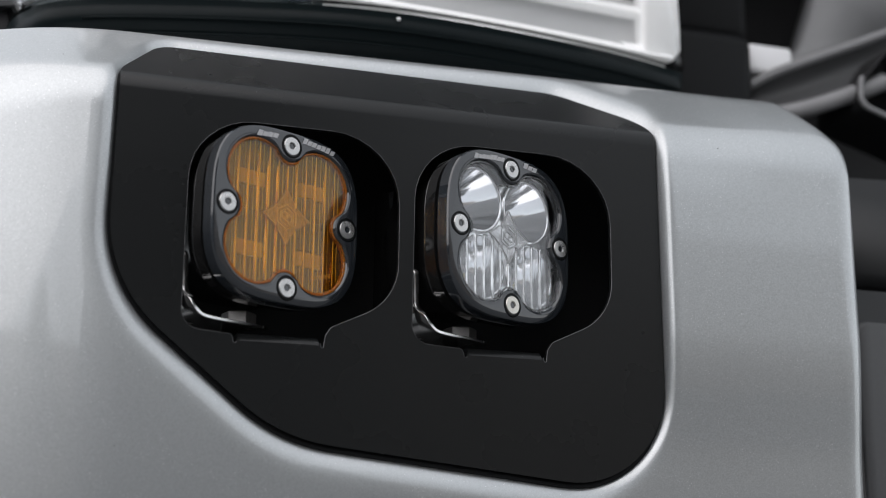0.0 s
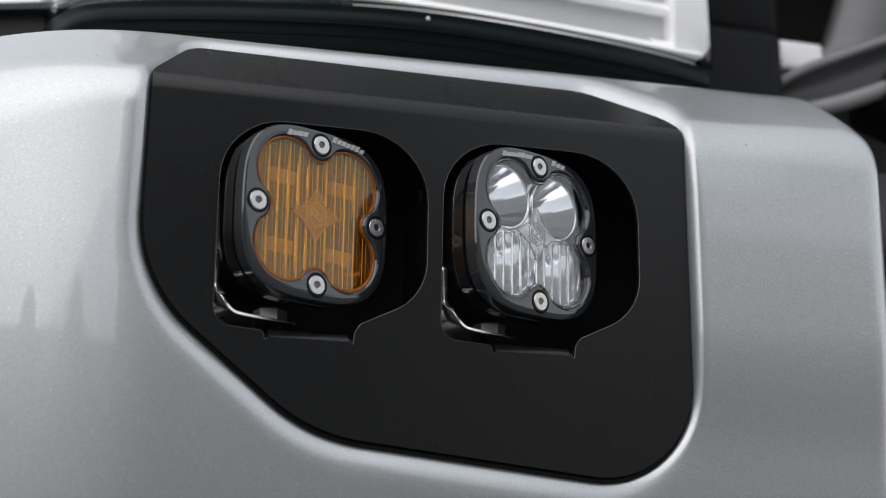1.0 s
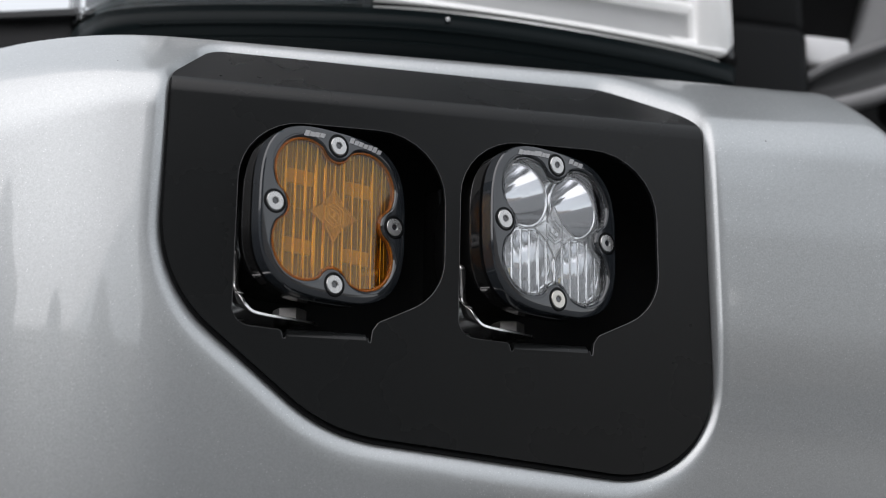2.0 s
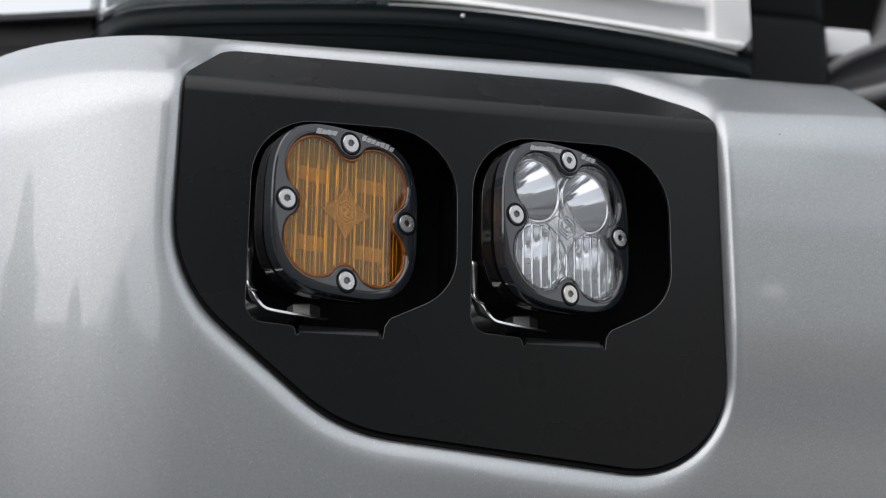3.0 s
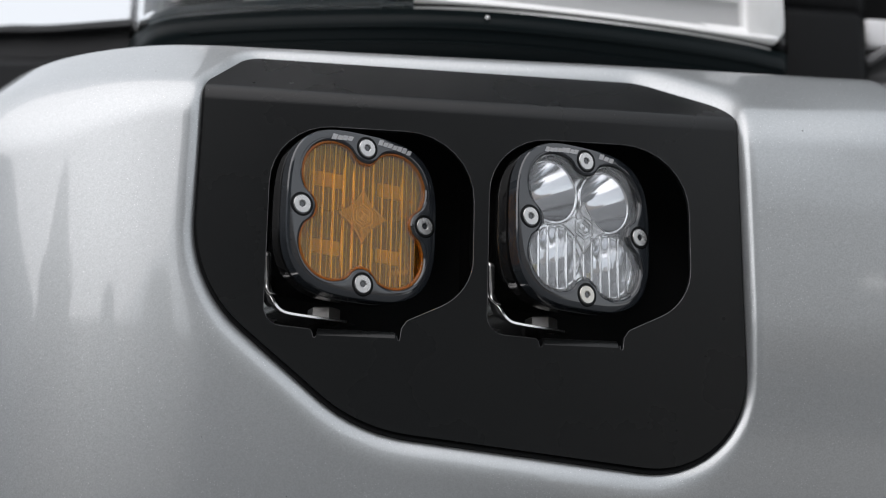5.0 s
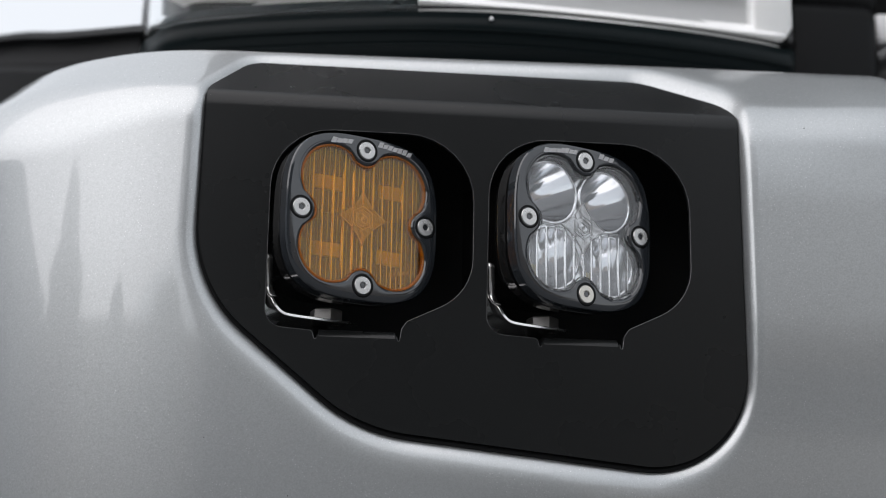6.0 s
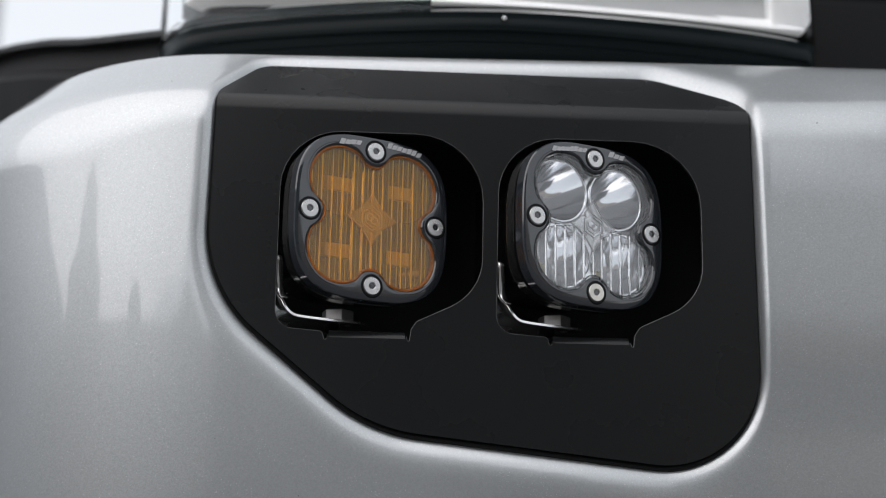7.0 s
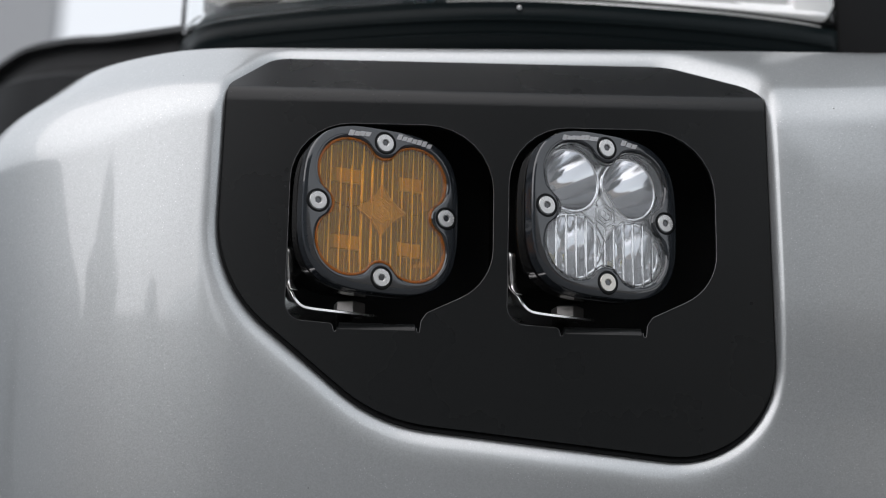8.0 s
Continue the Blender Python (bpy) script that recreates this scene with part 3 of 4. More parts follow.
def flute_mesh(ribbed):
    """The fluted layer behind a lens's front."""
    bm = bmesh.new()
    m = 90
    for side in (0, 1):
        centre = None
        rows = []
        for j in range(1, m + 1):
            row = []
            for i in range(RAYS):
                t = 2 * math.pi * i / RAYS
                r = (CLOVER[i] + 0.0006) * j / m
                x, z = r * math.cos(t), r * math.sin(t)
                if side == 0:
                    y = 0.0030
                else:
                    y = 0.0038 + (rib(x) if ribbed(x, z) else 0.0)
                row.append(bm.verts.new((x, y, z)))
            rows.append(row)
        centre = bm.verts.new((0, 0.0030 if side == 0 else 0.0038 + (rib(0) if ribbed(0, 0) else 0), 0))
        for i in range(RAYS):
            bm.faces.new((centre, rows[0][i], rows[0][(i + 1) % RAYS]))
        for a, b in zip(rows, rows[1:]):
            for i in range(RAYS):
                k = (i + 1) % RAYS
                bm.faces.new((a[i], b[i], b[k], a[k]))
        if side == 0:
            rim = rows[-1]
        else:
            for i in range(RAYS):
                k = (i + 1) % RAYS
                bm.faces.new((rim[i], rim[k], rows[-1][k], rows[-1][i]))
    if not ribbed(0, 0.01):
        bmesh.ops.delete(bm, geom=[v for v in bm.verts if v.co.z > 0.0006], context="VERTS")
    return bm


CUPS = [(-0.0148, 0.0148), (0.0148, 0.0148), (-0.0148, -0.0148), (0.0148, -0.0148)]


def inside_clover(x, z, margin=0.0008):
    t = math.atan2(z, x) % (2 * math.pi) / (2 * math.pi) * RAYS
    i = int(t)
    return math.hypot(x, z) < CLOVER[i % RAYS] * (1 - t + i) + CLOVER[(i + 1) % RAYS] * (t - i) - margin


def lens_ribs(lens, mat, bottom_only, every=1):
    """The narrow upright ridges on a lens's face, one bar for each clear run."""
    zs = np.linspace(-0.032, 0.032, 257)
    for k in range(-12, 13, every):
        x = 0.0024 * k + 0.0005 + 0.0003 * math.sin(2.7 * k)
        fine = (0.16, 0.3)[k % 3 > 0] if k % 2 else (0.75, 0.5, 0.9)[k % 3]
        run = []
        for z in list(zs) + [1.0]:
            ok = z < 0.5 and inside_clover(x, z) and star_edge(x, z) < -0.0004 and (not bottom_only or z < -0.0012)
            if ok:
                run.append(z)
            elif run:
                if run[-1] - run[0] > 0.003:
                    b = bmesh.new()
                    sec = [(-0.00028, 0.0029), (-0.00008, 0.0022), (0.00008, 0.0022), (0.00028, 0.0029)]
                    loft(b, [[(x + a * q * fine, 0.0029 - (0.0029 - y) * q * fine, z) for a, y in sec] for z, q in ((run[0], 0.2), (run[0] + 0.0006, 1), (run[-1] - 0.0006, 1), (run[-1], 0.2))], True, True)
                    r = part("rib", b, mat, lens, smooth=False)
                    r.visible_shadow = False
                run = []


def reflector_mesh(flat):
    bm = bmesh.new()
    m = 60
    rows = []

    def depth(x, z):
        best = 0.0075
        for cx, cz in CUPS:
            d = math.hypot(x - cx, z - cz)
            if d < 0.0138:
                best = 0.0065 + 0.002 * (1 - (d / 0.0138) ** 2) if flat else 0.036
        return best
    for j in range(1, m + 1):
        row = []
        for i in range(RAYS):
            t = 2 * math.pi * i / RAYS
            r = (CLOVER[i] + 0.001) * j / m
            x, z = r * math.cos(t), r * math.sin(t)
            row.append(bm.verts.new((x, depth(x, z), z)))
        rows.append(row)
    c = bm.verts.new((0, depth(0, 0), 0))
    for i in range(RAYS):
        bm.faces.new((c, rows[0][i], rows[0][(i + 1) % RAYS]))
    for a, b in zip(rows, rows[1:]):
        for i in range(RAYS):
            k = (i + 1) % RAYS
            bm.faces.new((a[i], b[i], b[k], a[k]))
    return bm


def screw_mesh():
    """A flat-headed screw with a hexagon socket."""
    bm = bmesh.new()
    n = 36

    def ring(r, y, hexa=False):
        out = []
        for i in range(n):
            t = 2 * math.pi * i / n
            q = r
            if hexa:
                q = r / math.cos((t % (math.pi / 3)) - math.pi / 6)
            out.append((q * math.cos(t), y, q * math.sin(t)))
        return out
    loft(bm, [ring(0.0039, 0.002), ring(0.0039, -0.0002), ring(0.0037, -0.0005), ring(0.0017, -0.0005), ring(0.00125, -0.0003, True), ring(0.00115, 0.0012, True)], False, True)
    return bm


def emblem_mesh():
    """The raised emblem: a four-pointed star with hollow sides and two six-sided rings on it."""
    bm = bmesh.new()
    pts = []
    for i in range(144):
        t = 2 * math.pi * i / 144
        r = star_edge(math.cos(t) * 1e-6, math.sin(t) * 1e-6) + 1e-6
        pts.append((r * math.cos(t), r * math.sin(t)))
    loft(bm, [[(x * k, y, z * k) for x, z in pts] for k, y in ((1.0, 0.00158), (0.97, 0.0011), (0.92, 0.0009), (0.87, 0.00095), (0.80, 0.00095))], True, True)
    return bm


def emblem_line_mesh():
    """Thin raised lines on the emblem: the star's outline, two six-sided rings and two small linked ones."""
    bm = bmesh.new()
    star = []
    for i in range(144):
        t = 2 * math.pi * i / 144
        r = star_edge(math.cos(t) * 1e-6, math.sin(t) * 1e-6) + 1e-6
        star.append((r * math.cos(t), r * math.sin(t)))
    hexa = [(math.cos(math.pi / 6 + k * math.pi / 3), math.sin(math.pi / 6 + k * math.pi / 3)) for k in range(6)]
    for shape, r0, r1, y in ((star, 0.965, 0.99, 0.0011), (hexa, 0.0051, 0.0055, 0.00105), (hexa, 0.0036, 0.0039, 0.00105)):
        loft(bm, [[(x * r, yy, z * r) for x, z in shape] for r, yy in ((r0, y), (r0, y - 0.0005), (r1, y - 0.0005), (r1, y))])
    for dx, dz in ((-0.0010, 0.0006), (0.0010, -0.0006)):
        loft(bm, [[(dx + x * r, yy, dz + z * r) for x, z in hexa] for r, yy in ((0.0015, 0.00105), (0.0015, 0.0006), (0.0019, 0.0006), (0.0019, 0.00105))])
    return bm


def print_bar(bm, x0, x1, z_mid, h, count):
    """A row of short slanted bars of one word's length."""
    w = (x1 - x0) / count
    for i in range(count):
        thin, tall = ((0.05, 1.0), (0.04, 0.8), (0.06, 0.84), (0.05, 0.8), (0.04, 0.95))[i % 5]
        a, b = x0 + w * i + w * 0.03, x0 + w * (i + 1) - w * thin
        s = h * 0.2
        xm = (a + b) / 2
        drop = -4.5 * xm * xm
        z0, z1 = z_mid - h / 2 + drop, z_mid + h * (tall - 0.5) + drop
        vs = [bm.verts.new(p) for p in ((a - s, -0.00012, z0), (b - s, -0.00012, z0), (b + s, -0.00012, z1), (a + s, -0.00012, z1))]
        bm.faces.new(vs)


def auxiliary_light(at, amber, label):
    root = empty("auxiliary_light", at, label, "auxiliary light", "auxiliary lights")
    # bezel frame
    bm = bmesh.new()
    loft(bm, [ray_ring(OUTER * 0.985, 0.0078), ray_ring(OUTER, 0.0070), ray_ring(OUTER, 0.0016), ray_ring(OUTER * 0.990, 0.0008), ray_ring(OUTER * 0.970, 0.00042), ray_ring(OUTER * 0.93, 0.0001), ray_ring(OUTER * 0.90, 0.0),
              ray_ring(CLOVER + 0.0016, 0.0), ray_ring(CLOVER + 0.0008, 0.0003), ray_ring(CLOVER + 0.0002, 0.0010), ray_ring(CLOVER, 0.0036)])
    bezel = by_angle(part("bezel", bm, M_BEZEL, root), 18)
    for k, (sx, sz) in enumerate(((0, 0.030), (-0.030, 0), (0.030, 0), (0, -0.030))):
        b = bmesh.new()
        loft(b, [[(r * math.cos(2 * math.pi * i / 32), y, r * math.sin(2 * math.pi * i / 32)) for i in range(32)] for r, y in ((0.0052, 0.0003), (0.0051, -0.0001), (0.0042, -0.0001), (0.0038, 0.0006))])
        seat = part("screw_seat", b, M_BLACKTRIM, bezel)
        seat.location = (sx, 0, sz)
        odd = not amber and sz < 0  # one screw carries a warm reflection in its colour
        sc = part("screw", screw_mesh(), M_WARMSCREW if odd else M_SCREW, bezel, "pale steel socket screw, warm reflection put into its colour" if odd else "pale steel countersunk socket screw")
        sc.location = (sx, 0, sz)
        sc.rotation_euler = (0, 0.4 * k, 0)
        by_angle(sc, 12)
    b = bmesh.new()
    if amber:
        print_bar(b, -0.0172, -0.0070, 0.0333, 0.0026, 4)
    else:
        print_bar(b, -0.0222, -0.0044, 0.0335, 0.0024, 8)
    part("print", b, M_PRINT, bezel, "pale grey printed bars", smooth=False)
    b = bmesh.new()
    if amber:
        print_bar(b, 0.0056, 0.0222, 0.0340, 0.0025, 7)
    else:
        print_bar(b, 0.0074, 0.0156, 0.0339, 0.0025, 3)
    part("print", b, M_PRINT, bezel, "pale grey printed bars", smooth=False)
    # window and what lies behind it
    if amber:
        lens = part("lens", pane_mesh(), M_AMBERPANE, root, "smooth amber plastic lens")
        flutes = part("flutes", flute_mesh(lambda x, z: True), M_AMBER, lens, "amber fluted layer")
        em = part("emblem", emblem_mesh(), M_EMBLEM, lens, "raised amber star emblem")
        by_angle(em, 25)
        em.visible_shadow = False
    else:
        lens = part("lens", pane_mesh(), M_CLEARPANE, root, "clear plastic lens with a fluted lower half")
        flutes = part("flutes", flute_mesh(lambda x, z: z < -0.001), M_CLEAR, lens, "clear fluted layer behind the lower half")
        em = part("emblem", emblem_mesh(), M_FROST, lens, "raised clear star emblem")
        by_angle(em, 25)
        em.visible_shadow = False
    em.location.y = 0.0012
    for ob in (lens, flutes):
        by_angle(ob, 25)
        ob.visible_shadow = False
    lines = part("emblem_line", emblem_line_mesh(), M_AMBERLINE if amber else M_FROSTLINE, em, smooth=False)
    lines.visible_shadow = False
    b = bmesh.new()
    loft(b, [ray_ring(CLOVER + d, y) for d, y in ((0.0004, 0.0010), (-0.0002, 0.0007), (-0.0007, 0.0008), (-0.0011, 0.0016), (-0.0004, 0.0036))])
    rim = part("lens_rim", b, M_AMBERRIM if amber else M_CLEAR, lens, "deep orange moulded rim" if amber else "clear moulded rim")
    rim.visible_shadow = False
    b = bmesh.new()
    loft(b, [ray_ring(CLOVER + d, y) for d, y in ((0.0018, -0.00006), (0.0014, 0.0002), (0.0004, 0.0008), (0.0002, 0.0016))])
    part("gasket", b, M_BLACKTRIM, bezel, "black rubber gasket round the lens")
    if amber:
        b = bmesh.new()
        for k in range(5):
            x = 0.0135 + 0.0021 * k
            box(b, x, x + 0.0014, 0.0021, 0.0026, -0.0240 + 0.0005 * k, -0.0222 + 0.0005 * k)
        mk = part("marking", b, M_EMBLEM, lens, smooth=False)
        mk.visible_shadow = False
    lens_ribs(lens, M_AMBERRIB if amber else M_CLEAR, not amber, 1 if amber else 2)
    by_angle(part("reflector", reflector_mesh(amber), M_DULL if amber else M_CHROMESOFT, root, "dull silver reflector with four shallow cups" if amber else "bright chromed reflector with four cups"), 50)
    for cx, cz in CUPS:
        if not amber:
            b = bmesh.new()
            sweep_ring = [[((0.0139 + 0.0009 * math.cos(q)) * math.cos(2 * math.pi * i / 64), 0.0064 + 0.0007 * math.sin(q), (0.0139 + 0.0009 * math.cos(q)) * math.sin(2 * math.pi * i / 64)) for q in (0, 1.05, 2.09, 3.14, 4.19, 5.24, 6.283)] for i in range(65)]
            loft(b, sweep_ring)
            c = bmesh.new()
            loft(c, [[(0.0137 * q * math.cos(2 * math.pi * i / 96), 0.0066 + 0.0200 * (1 - q * q), 0.0137 * q * math.sin(2 * math.pi * i / 96)) for i in range(96)] for q in (1, 0.96, 0.9, 0.84, 0.77, 0.7, 0.62, 0.54, 0.46, 0.37, 0.28, 0.18, 0.08)], False, True)
            cup = part("reflector_cup", c, M_CHROME, root, "deep chromed reflector cup")
            cup.location = (cx, 0, cz)
            rim = part("cup_rim", b, M_CHROME, root, "bright rim of a reflector cup")
            rim.location = (cx, 0, cz)
        b = bmesh.new()
        y = 0.0068 if amber else 0.0252
        w, h = (0.0056, 0.0030) if amber else (0.0010, 0.0010)
        box(b, -w, w, y, y + 0.003, -h, h, 0.0004)
        led = part("led", b, M_LED if amber else M_CHIP, root, "yellow light-emitting chip" if amber else "pale light-emitting chip")
        led.location = (cx, 0, cz)
    # housing
    bm = bmesh.new()
    prof = [(0.955, 0.0070), (0.955, 0.0092), (0.99, 0.0096), (0.985, 0.0150), (0.95, 0.0156), (0.95, 0.0168), (0.955, 0.0174), (0.92, 0.0200), (0.86, 0.0260), (0.84, 0.044), (0.76, 0.050)]
    loft(bm, [ray_ring(OUTER * k, y) for k, y in prof], False, True)
    by_angle(part("housing", bm, M_HOUSING, root, "glossy black cast housing"), 40)
    for k in range(7):
        b = bmesh.new()
        x = -0.024 + 0.008 * k
        box(b, x - 0.001, x + 0.001, 0.049, 0.062, -0.026, 0.026, 0.0004)
        part("cooling_fin", b, M_HOUSING, root)
    # bracket: a foot and an upright arm bent from one strip
    b = bmesh.new()
    edge = spline([(-0.0361, 0.0262, -0.0150), (-0.0364, 0.0232, -0.0172), (-0.0359, 0.0234, -0.0240), (-0.0350, 0.0240, -0.0305), (-0.0347, 0.0215, -0.0338), (-0.0343, 0.0168, -0.0370),
                   (-0.0331, 0.0152, -0.0405), (-0.0300, 0.0148, -0.0432), (-0.0250, 0.0150, -0.0440), (-0.0100, 0.0175, -0.0436), (0.0, 0.0205, -0.0430), (0.0080, 0.0240, -0.0423), (0.0125, 0.0275, -0.0418)], 6)
    rings = []
    for k, p in enumerate(edge):
        q = edge[min(k + 1, len(edge) - 1)] - edge[max(k - 1, 0)]
        side = Vector((-q.z, 0, q.x)).normalized() * 0.0013
        yb = 0.042 if p.z < -0.036 else 0.0275
        rings.append([tuple(p), tuple(p + side), (p.x + side.x, yb, p.z + side.z), (p.x, yb, p.z)])
    loft(b, rings, True, True)
    bracket = part("bracket", b, M_STEEL, root, "bent stainless steel bracket")
    by_angle(bracket, 40)
    soft_edge = bracket.modifiers.new("edge", "BEVEL")
    soft_edge.width, soft_edge.segments, soft_edge.limit_method, soft_edge.angle_limit = 0.0006, 3, "ANGLE", radians(40)
    b = bmesh.new()
    rows = []
    for k, p in enumerate(edge[:27]):
        w = 0.0023 * min(1.0, 0.3 + k / 5)
        rows.append([(p.x + 0.0006 + w + w * math.cos(a), p.y + 0.0018 + 0.0020 * math.sin(a), p.z) for a in (q * math.pi / 6 for q in range(12))])
    loft(b, rows, True, True)
    part("bracket_arm", b, M_STEEL, bracket, "rounded bright upright arm")
    b = bmesh.new()
    hexa = [(0.0072 * math.cos(k * math.pi / 3 + 0.35), 0.0072 * math.sin(k * math.pi / 3 + 0.35)) for k in range(6)]
    loft(b, [[(x, y, z) for x, y in hexa] for z in (-0.0414, -0.0366)] + [[(x * 0.85, y * 0.85, -0.0360) for x, y in hexa]], True, True)
    bolt = part("bolt", b, M_ZINC, bracket, "dull hexagon bolt head")
    bolt.location = (-0.002, 0.030, 0)
    by_angle(bolt, 20)
    b = bmesh.new()
    loft(b, [[(0.0035 * math.cos(k * math.pi / 12), 0.0035 * math.sin(k * math.pi / 12), z) for k in range(24)] for z in (-0.0478, -0.0432)], True, True)
    spacer = part("spacer", b, M_BLACKTRIM, bracket)
    spacer.location = (-0.002, 0.036, 0)
    return root


LIGHT_TURN = 25.37
auxiliary_light(pose(0, 0, 0.62, 0, 0, LIGHT_TURN), True, "square black auxiliary light with an amber fluted lens")
auxiliary_light(pose(LIGHT_STEP, 0, 0.62, 0, 0, LIGHT_TURN), False, "square black auxiliary light with a clear lens and chrome reflectors")


# ---------------------------------------------------------------- headlight above the bumper
HL_LINE = [(-0.122, 0.150), (-0.113, 0.118), (-0.085, 0.092), (0.0, 0.068), (0.07, 0.0605), (0.15, 0.068), (0.215, 0.083), (0.2305, 0.097), (0.235, 0.15)]


def headlight():
    root = empty("headlight", pose(0.06, 0.1, 0.74), "clear-lensed headlight with a white light guide and dark base", "headlight")
    inv = Matrix.Translation((-0.06, -0.1, -0.74))
    line = spline([(x, y, 0) for x, y in HL_LINE], 10)

    def shell(scale_in, heights):
        rings = []
        for z, back in heights:
            rings.append([inv @ Vector((p.x, p.y + back + scale_in, z)) for p in line])
        return rings
    bm = bmesh.new()
    loft(bm, shell(0, [(0.7485, 0.018), (0.7475, 0.006), (0.749, 0.002), (0.753, 0.002), (0.78, 0.004), (0.83, 0.010), (0.88, 0.016), (0.93, 0.024)]), closed=False)
    g = part("cover_glass", bm, M_HEADGLASS, root, "clear curved headlight cover")
    sol = g.modifiers.new("thickness", "SOLIDIFY")
    sol.thickness = 0.0025
    g.visible_shadow = False
    bm = bmesh.new()
    loft(bm, shell(0.010, [(0.752, 0.09), (0.752, 0.014), (0.7465, 0.006), (0.7462, -0.006), (0.735, -0.004), (0.722, 0.010), (0.716, 0.03), (0.705, 0.05), (0.705, 0.12)]), closed=False)
    part("base_moulding", bm, M_GLOSSBLACK, root, "glossy black lower moulding")
    for z, depth in ((0.7300, -0.004), (0.7370, -0.0095)):
        bm = bmesh.new()
        sec = [(0.0006 * math.cos(k * math.pi / 4), 0.0005 * math.sin(k * math.pi / 4)) for k in range(8)]
        sweep(bm, [inv @ Vector((p.x, p.y + 0.0095 + depth * 0.5, z)) for p in line[20:-16]], sec)
        part("moulding_rib", bm, M_GLOSSBLACK, root)
    bm = bmesh.new()
    bmesh.ops.create_uvsphere(bm, u_segments=16, v_segments=10, radius=0.0011, matrix=Matrix.Translation(inv @ Vector((0.062, 0.0645, 0.743))))
    part("stud", bm, M_WHITEBAR, root, "small pale stud")
    bm = bmesh.new()
    loft(bm, [[inv @ Vector((p.x + 0.004, p.y + back, z)) for p in line[:34]] for z, back in ((0.740, 0.006), (0.755, 0.008), (0.7575, 0.020), (0.7575, 0.05))], closed=False)
    part("inner_skirt", bm, M_TEAL, root, "dark teal inner skirt")
    bm = bmesh.new()
    loft(bm, [[inv @ Vector((p.x + 0.004, p.y + back, z)) for p in line[:26]] for z, back in ((0.745, 0.030), (0.80, 0.034), (0.87, 0.05))], closed=False)
    part("inner_wall", bm, M_TEAL, root, "dark inner wall")
    # bright light guide that frames the lamp
    bm = bmesh.new()
    sec = rounded([(-0.006, -0.0032, 0.001), (0.0075, -0.0032, 0.001), (0.001, 0.0046, 0.001), (-0.006, 0.0046, 0.001)], 4)
    path = spline([(-0.100, 0.124, 0.7710), (-0.085, 0.112, 0.7695), (-0.03, 0.096, 0.7650), (0.03, 0.0855, 0.7600), (0.10, 0.0865, 0.7572), (0.16, 0.0925, 0.7572), (0.222, 0.0985, 0.7572)], 8)
    sweep(bm, [inv @ Vector(p) for p in path], [tuple(p) for p in sec])
    part("light_guide", bm, M_GUIDE, root, "white light guide strip")
    bm = bmesh.new()
    prism(bm, rounded([(0.1455, 0.0155, 0.003), (0.166, 0.0155, 0.004), (0.168, 0.11, 0.002), (0.1475, 0.11, 0.002)], 4), -0.0075, 0.006, 0.01)
    part("light_guide", bm, M_GUIDE, root, "white upright end of the light guide")
    bm = bmesh.new()
    sweep(bm, [inv @ Vector((p.x, p.y + 0.006, p.z + 0.026)) for p in path[4:-2]], [(a * 0.7, b * 0.7) for a, b in sec])
    part("light_guide", bm, M_GUIDE, root, "thin white upper edge of the light guide")
    bm = bmesh.new()
    loft(bm, [[inv @ Vector((p.x, p.y + back, p.z + up)) for p in path] for up, back in ((0.0, 0.006), (0.012, 0.008), (0.026, 0.010), (0.036, 0.012))], closed=False)
    part("inner_panel", bm, M_GREYPANEL, root, "grey inner reflector panel")
    bm = bmesh.new()
    box(bm, -0.16, 0.165, 0.06, 0.08, -0.03, 0.186, 0.003)
    box(bm, -0.16, 0.165, -0.012, 0.0805, 0.182, 0.189, 0.002)
    part("back_shell", bm, M_BLACK, root)
    return root


headlight()


def hood():
    """The bonnet's front edge above the headlight, unseen, added and shaped to shade the bumper's top from the sky."""
    rings = []
    for x, back, drop in ((-0.075, 0.15, 0.012), (-0.065, 0.09, 0.006), (-0.045, 0.044, 0.001), (-0.02, 0.02, 0.0), (0.02, 0.004, 0.0), (0.1, 0.0, 0.0), (0.17, 0.006, 0.0), (0.25, 0.018, 0.001), (0.4, 0.045, 0.004), (0.9, 0.06, 0.008)):
        rings.append([(x, y + back - 0.027, z - drop) for y, z in ((0.30, 0.925), (0.11, 0.927), (0.085, 0.931), (0.076, 0.940), (0.080, 0.952), (0.095, 0.965), (0.16, 0.985), (0.35, 1.02), (0.75, 1.06), (1.25, 1.085), (1.25, 1.07), (0.4, 1.0))])
    bm = bmesh.new()
    loft(bm, rings, True, True)
    ob = by_angle(part("hood", bm, M_SILVER), 40)
    return tagged(ob, "unseen silver hood edge added to shade the bumper's top", "hood")


hood()


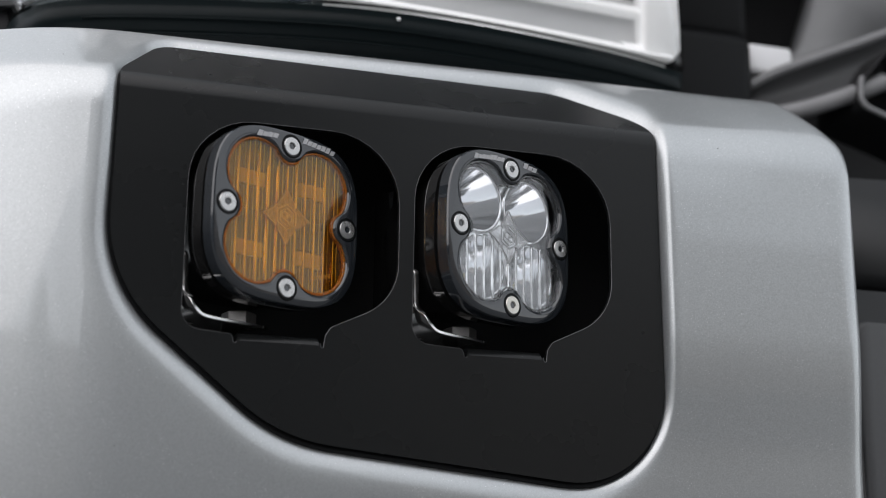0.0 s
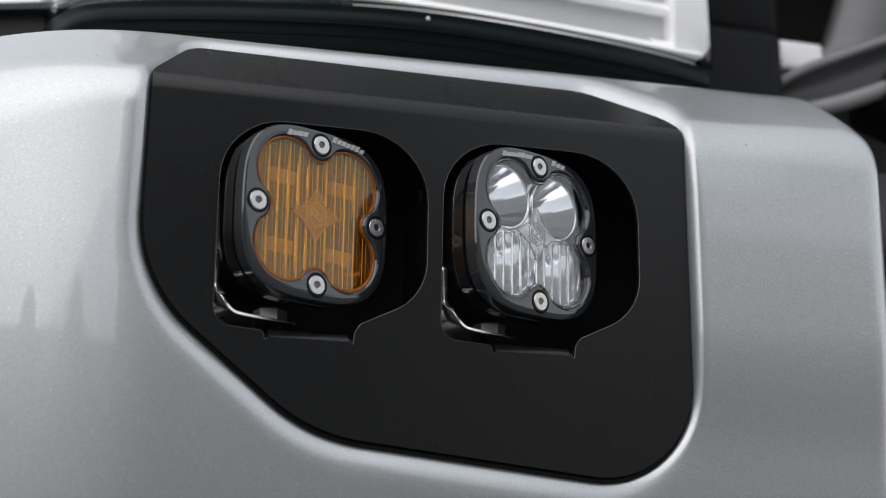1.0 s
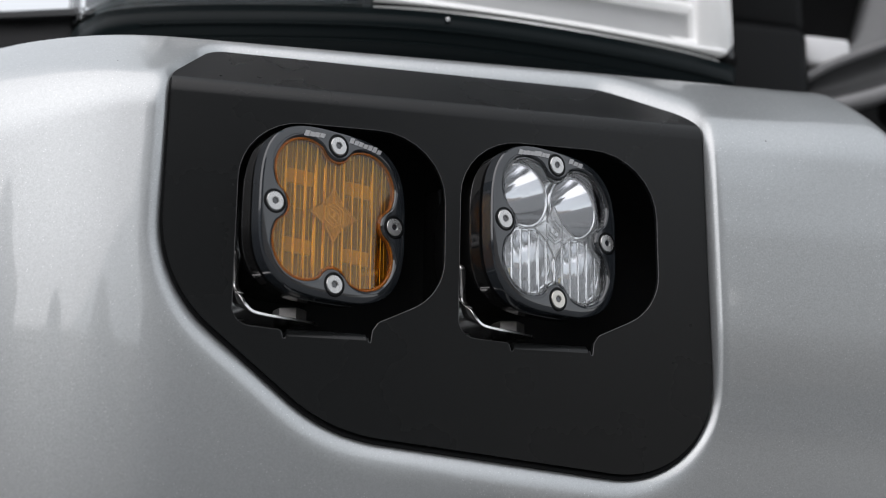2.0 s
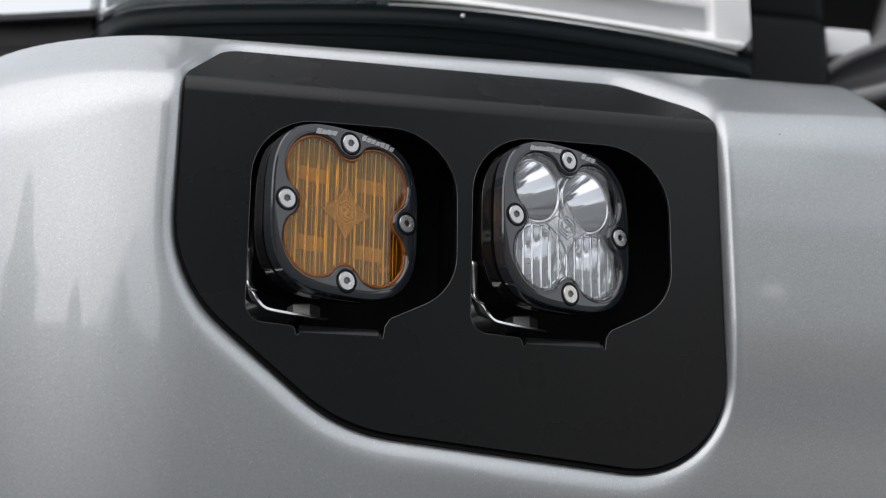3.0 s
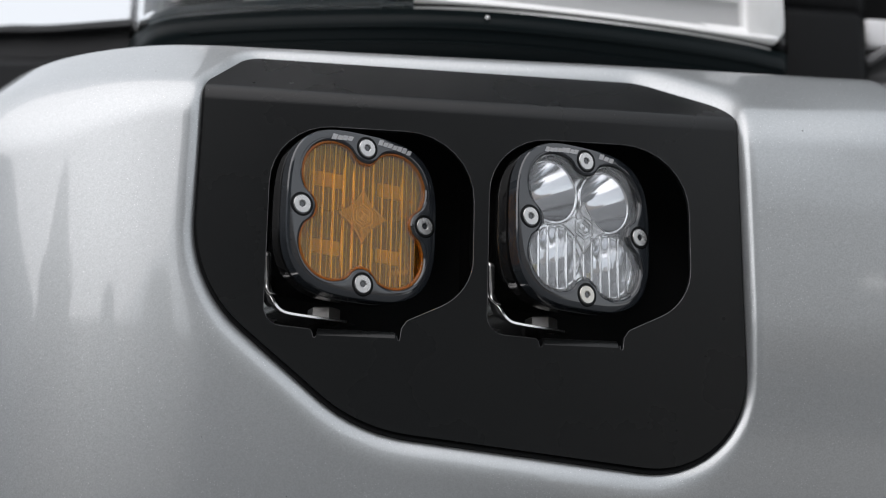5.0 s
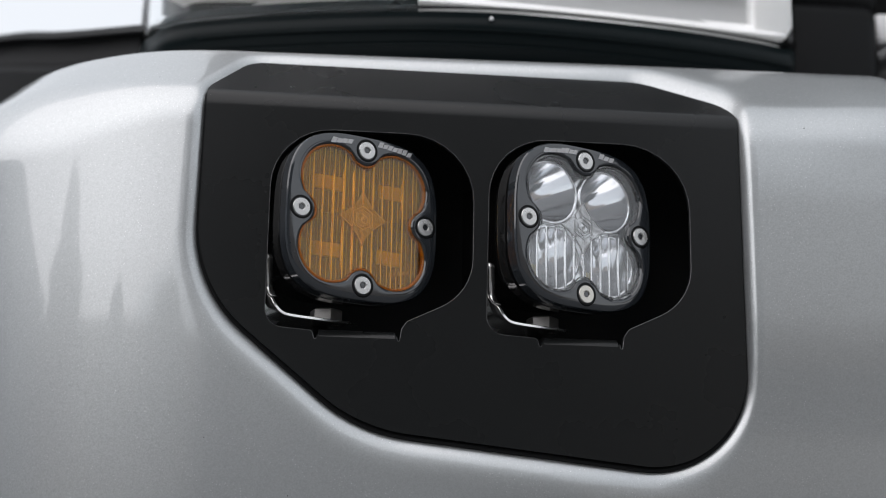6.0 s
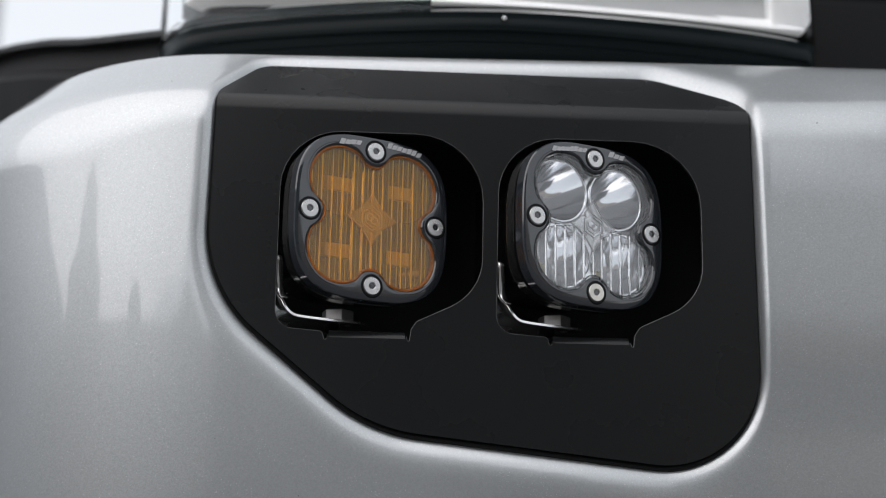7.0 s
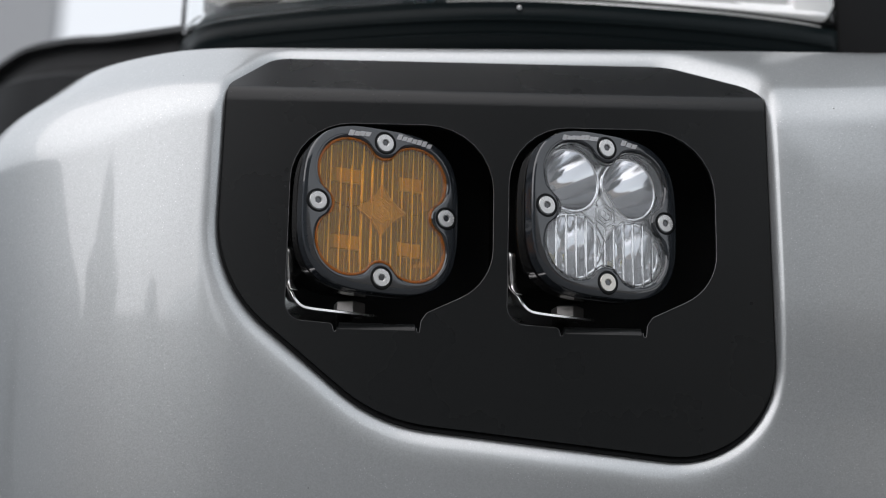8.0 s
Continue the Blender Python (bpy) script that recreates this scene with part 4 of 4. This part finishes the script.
# ---------------------------------------------------------------- fender flare at the corner
def fender_flare():
    root = empty("fender_flare", pose(-0.2, 0.25, 0.74), "dark wheel arch moulding behind the bumper corner", "fender flare")
    inv = Matrix.Translation((0.2, -0.25, -0.74))
    line = spline([(-0.100, 0.116, 0.754), (-0.136, 0.150, 0.763), (-0.170, 0.178, 0.770), (-0.205, 0.210, 0.780), (-0.245, 0.252, 0.787), (-0.290, 0.32, 0.784), (-0.33, 0.42, 0.755), (-0.36, 0.56, 0.68)], 8)
    for nm, sec, mat, lab in (("upper_lip", [(0.0, -0.004), (0.025, -0.004), (0.025, 0.001), (0.003, 0.001), (0.0, -0.001)], M_TRIM, "black upper lip"),
                              ("channel", [(0.008, -0.018), (0.03, -0.018), (0.03, -0.0042), (0.008, -0.0042)], M_BLACK, ""),
                              ("lower_lip", [(-0.006, -0.06), (0.03, -0.06), (0.03, -0.0182), (0.002, -0.0182), (-0.006, -0.026)], M_BLACKTRIM, "")):
        bm = bmesh.new()
        sweep(bm, [inv @ p for p in line], sec)
        by_angle(part(nm, bm, mat, root, lab), 40)
    return root


fender_flare()


# ---------------------------------------------------------------- grille side
def grille():
    root = empty("grille", pose(0.34, 0.12, 0.72), "grey and black front grille beside the bumper end", "grille")
    inv = Matrix.Translation((-0.34, -0.12, -0.72))
    bm = bmesh.new()
    box(bm, -0.112, -0.056, -0.008, 0.06, -0.05, 0.066, 0.008)
    part("side_housing", bm, M_BLACKTRIM, root)
    bm = bmesh.new()
    box(bm, -0.112, -0.046, 0.012, 0.06, 0.069, 0.15, 0.008)
    part("side_housing", bm, M_BLACKTRIM, root)
    bm = bmesh.new()
    box(bm, -0.053, -0.024, 0.004, 0.03, 0.048, 0.066, 0.003)
    part("clip", bm, M_WHITEBAR, root, "white plastic clip")
    # broad curved band; the rolled edges above and below have highlights painted in as pale colour
    low = spline([(0.276, 0.128, 0.735), (0.295, 0.118, 0.739), (0.318, 0.112, 0.745), (0.344, 0.108, 0.755), (0.364, 0.106, 0.764)], 6)
    high = spline([(0.288, 0.128, 0.760), (0.302, 0.122, 0.768), (0.325, 0.119, 0.778), (0.355, 0.117, 0.791), (0.392, 0.115, 0.808)], 6)
    bm = bmesh.new()
    rings = []
    for k in range(9):
        t = k / 8
        rings.append([inv @ (a.lerp(b, t) + Vector((0, 0.010 * math.sin(math.pi * t) + 0.003, 0))) for a, b in zip(low, high)])
    loft(bm, rings, closed=False)
    band = part("frame_band", bm, M_GREYTRIM, root, "dark grey curved frame band")
    sol = band.modifiers.new("thickness", "SOLIDIFY")
    sol.thickness = 0.003
    for line, r, nm in ((low, 0.0050, "lower_roll"), (high, 0.0028, "upper_roll")):
        bm = bmesh.new()
        sweep(bm, [inv @ p for p in line], [(r * math.cos(k * math.pi / 6), r * math.sin(k * math.pi / 6)) for k in range(12)])
        part(nm, bm, M_PALETRIM, root, "rolled edge with its highlight put into a pale colour")
    bm = bmesh.new()
    prism(bm, rounded([(-0.036, 0.046, 0.01), (-0.012, 0.072, 0.03), (0.003, 0.115, 0.02), (0.03, 0.20, 0.02), (0.2, 0.20, 0.02), (0.2, 0.16, 0.01), (0.05, 0.089, 0.02)], 8), 0.014, 0.03, 0.02)
    part("frame_panel", bm, M_MIDTRIM, root, "grey satin frame panel")
    # dark socket with a pale rim at the end of the band
    bm = bmesh.new()
    ring = rounded([(0.002, 0.025, 0.008), (0.003, 0.04, 0.006), (0.022, 0.062, 0.01), (0.08, 0.075, 0.01), (0.08, 0.0, 0.01), (0.03, 0.016, 0.01)], 6)
    c = np.mean(np.array([tuple(p) for p in ring]), axis=0)
    loft(bm, [[(c[0] + (p[0] - c[0]) * k, y, c[1] + (p[1] - c[1]) * k) for p in ring] for k, y in ((1.0, 0.02), (1.0, -0.018), (0.97, -0.021), (0.93, -0.021), (0.91, -0.018), (0.90, 0.03))], False, True)
    by_angle(part("socket", bm, M_BLACK, root, "black socket"), 40)
    bm = bmesh.new()
    sweep(bm, [Vector((p[0], -0.021, p[1])) for p in ring[-14:] + ring[:14]], [(0.0016 * math.cos(k * math.pi / 4), 0.0016 * math.sin(k * math.pi / 4)) for k in range(8)], (0, 1, 0))
    part("socket_rim", bm, M_PALETRIM, root, "pale rim of the socket")
    bm = bmesh.new()
    box(bm, -0.12, 0.4, 0.10, 0.12, -0.33, 0.30, 0.004)
    part("back_panel", bm, M_BLACK, root)
    bm = bmesh.new()
    box(bm, -0.38, 0.11, -0.0430, -0.025, -0.17, -0.12, 0.002)
    box(bm, 0.06, 0.11, -0.03, 0.105, -0.17, -0.12, 0.002)
    part("mounting_bar", bm, M_BLACK, root)
    # lower insert next to the bumper's end
    bm = bmesh.new()
    prism(bm, rounded([(-0.0805, -0.32, 0.01), (-0.0805, -0.10, 0.008), (0.3, -0.10, 0.008), (0.3, -0.32, 0.01)], 6), -0.09, -0.03, 0.02)
    part("lower_insert", bm, M_TRIM, root, "black lower insert")
    bm = bmesh.new()
    prism(bm, rounded([(-0.058, -0.30, 0.01), (-0.058, -0.118, 0.006), (0.28, -0.118, 0.006), (0.28, -0.30, 0.01)], 6), -0.092, -0.0885, 0.01)
    part("insert_panel", bm, M_GREYTRIM, root, "dark grey inset panel")
    bm = bmesh.new()
    prism(bm, rounded([(-0.070, -0.092, 0.01), (-0.072, -0.035, 0.02), (0.3, -0.02, 0.012), (0.3, -0.092, 0.01)], 6), -0.06, 0.02, 0.02)
    part("upper_insert", bm, M_TRIM, root, "black upper insert")
    return root


grille()
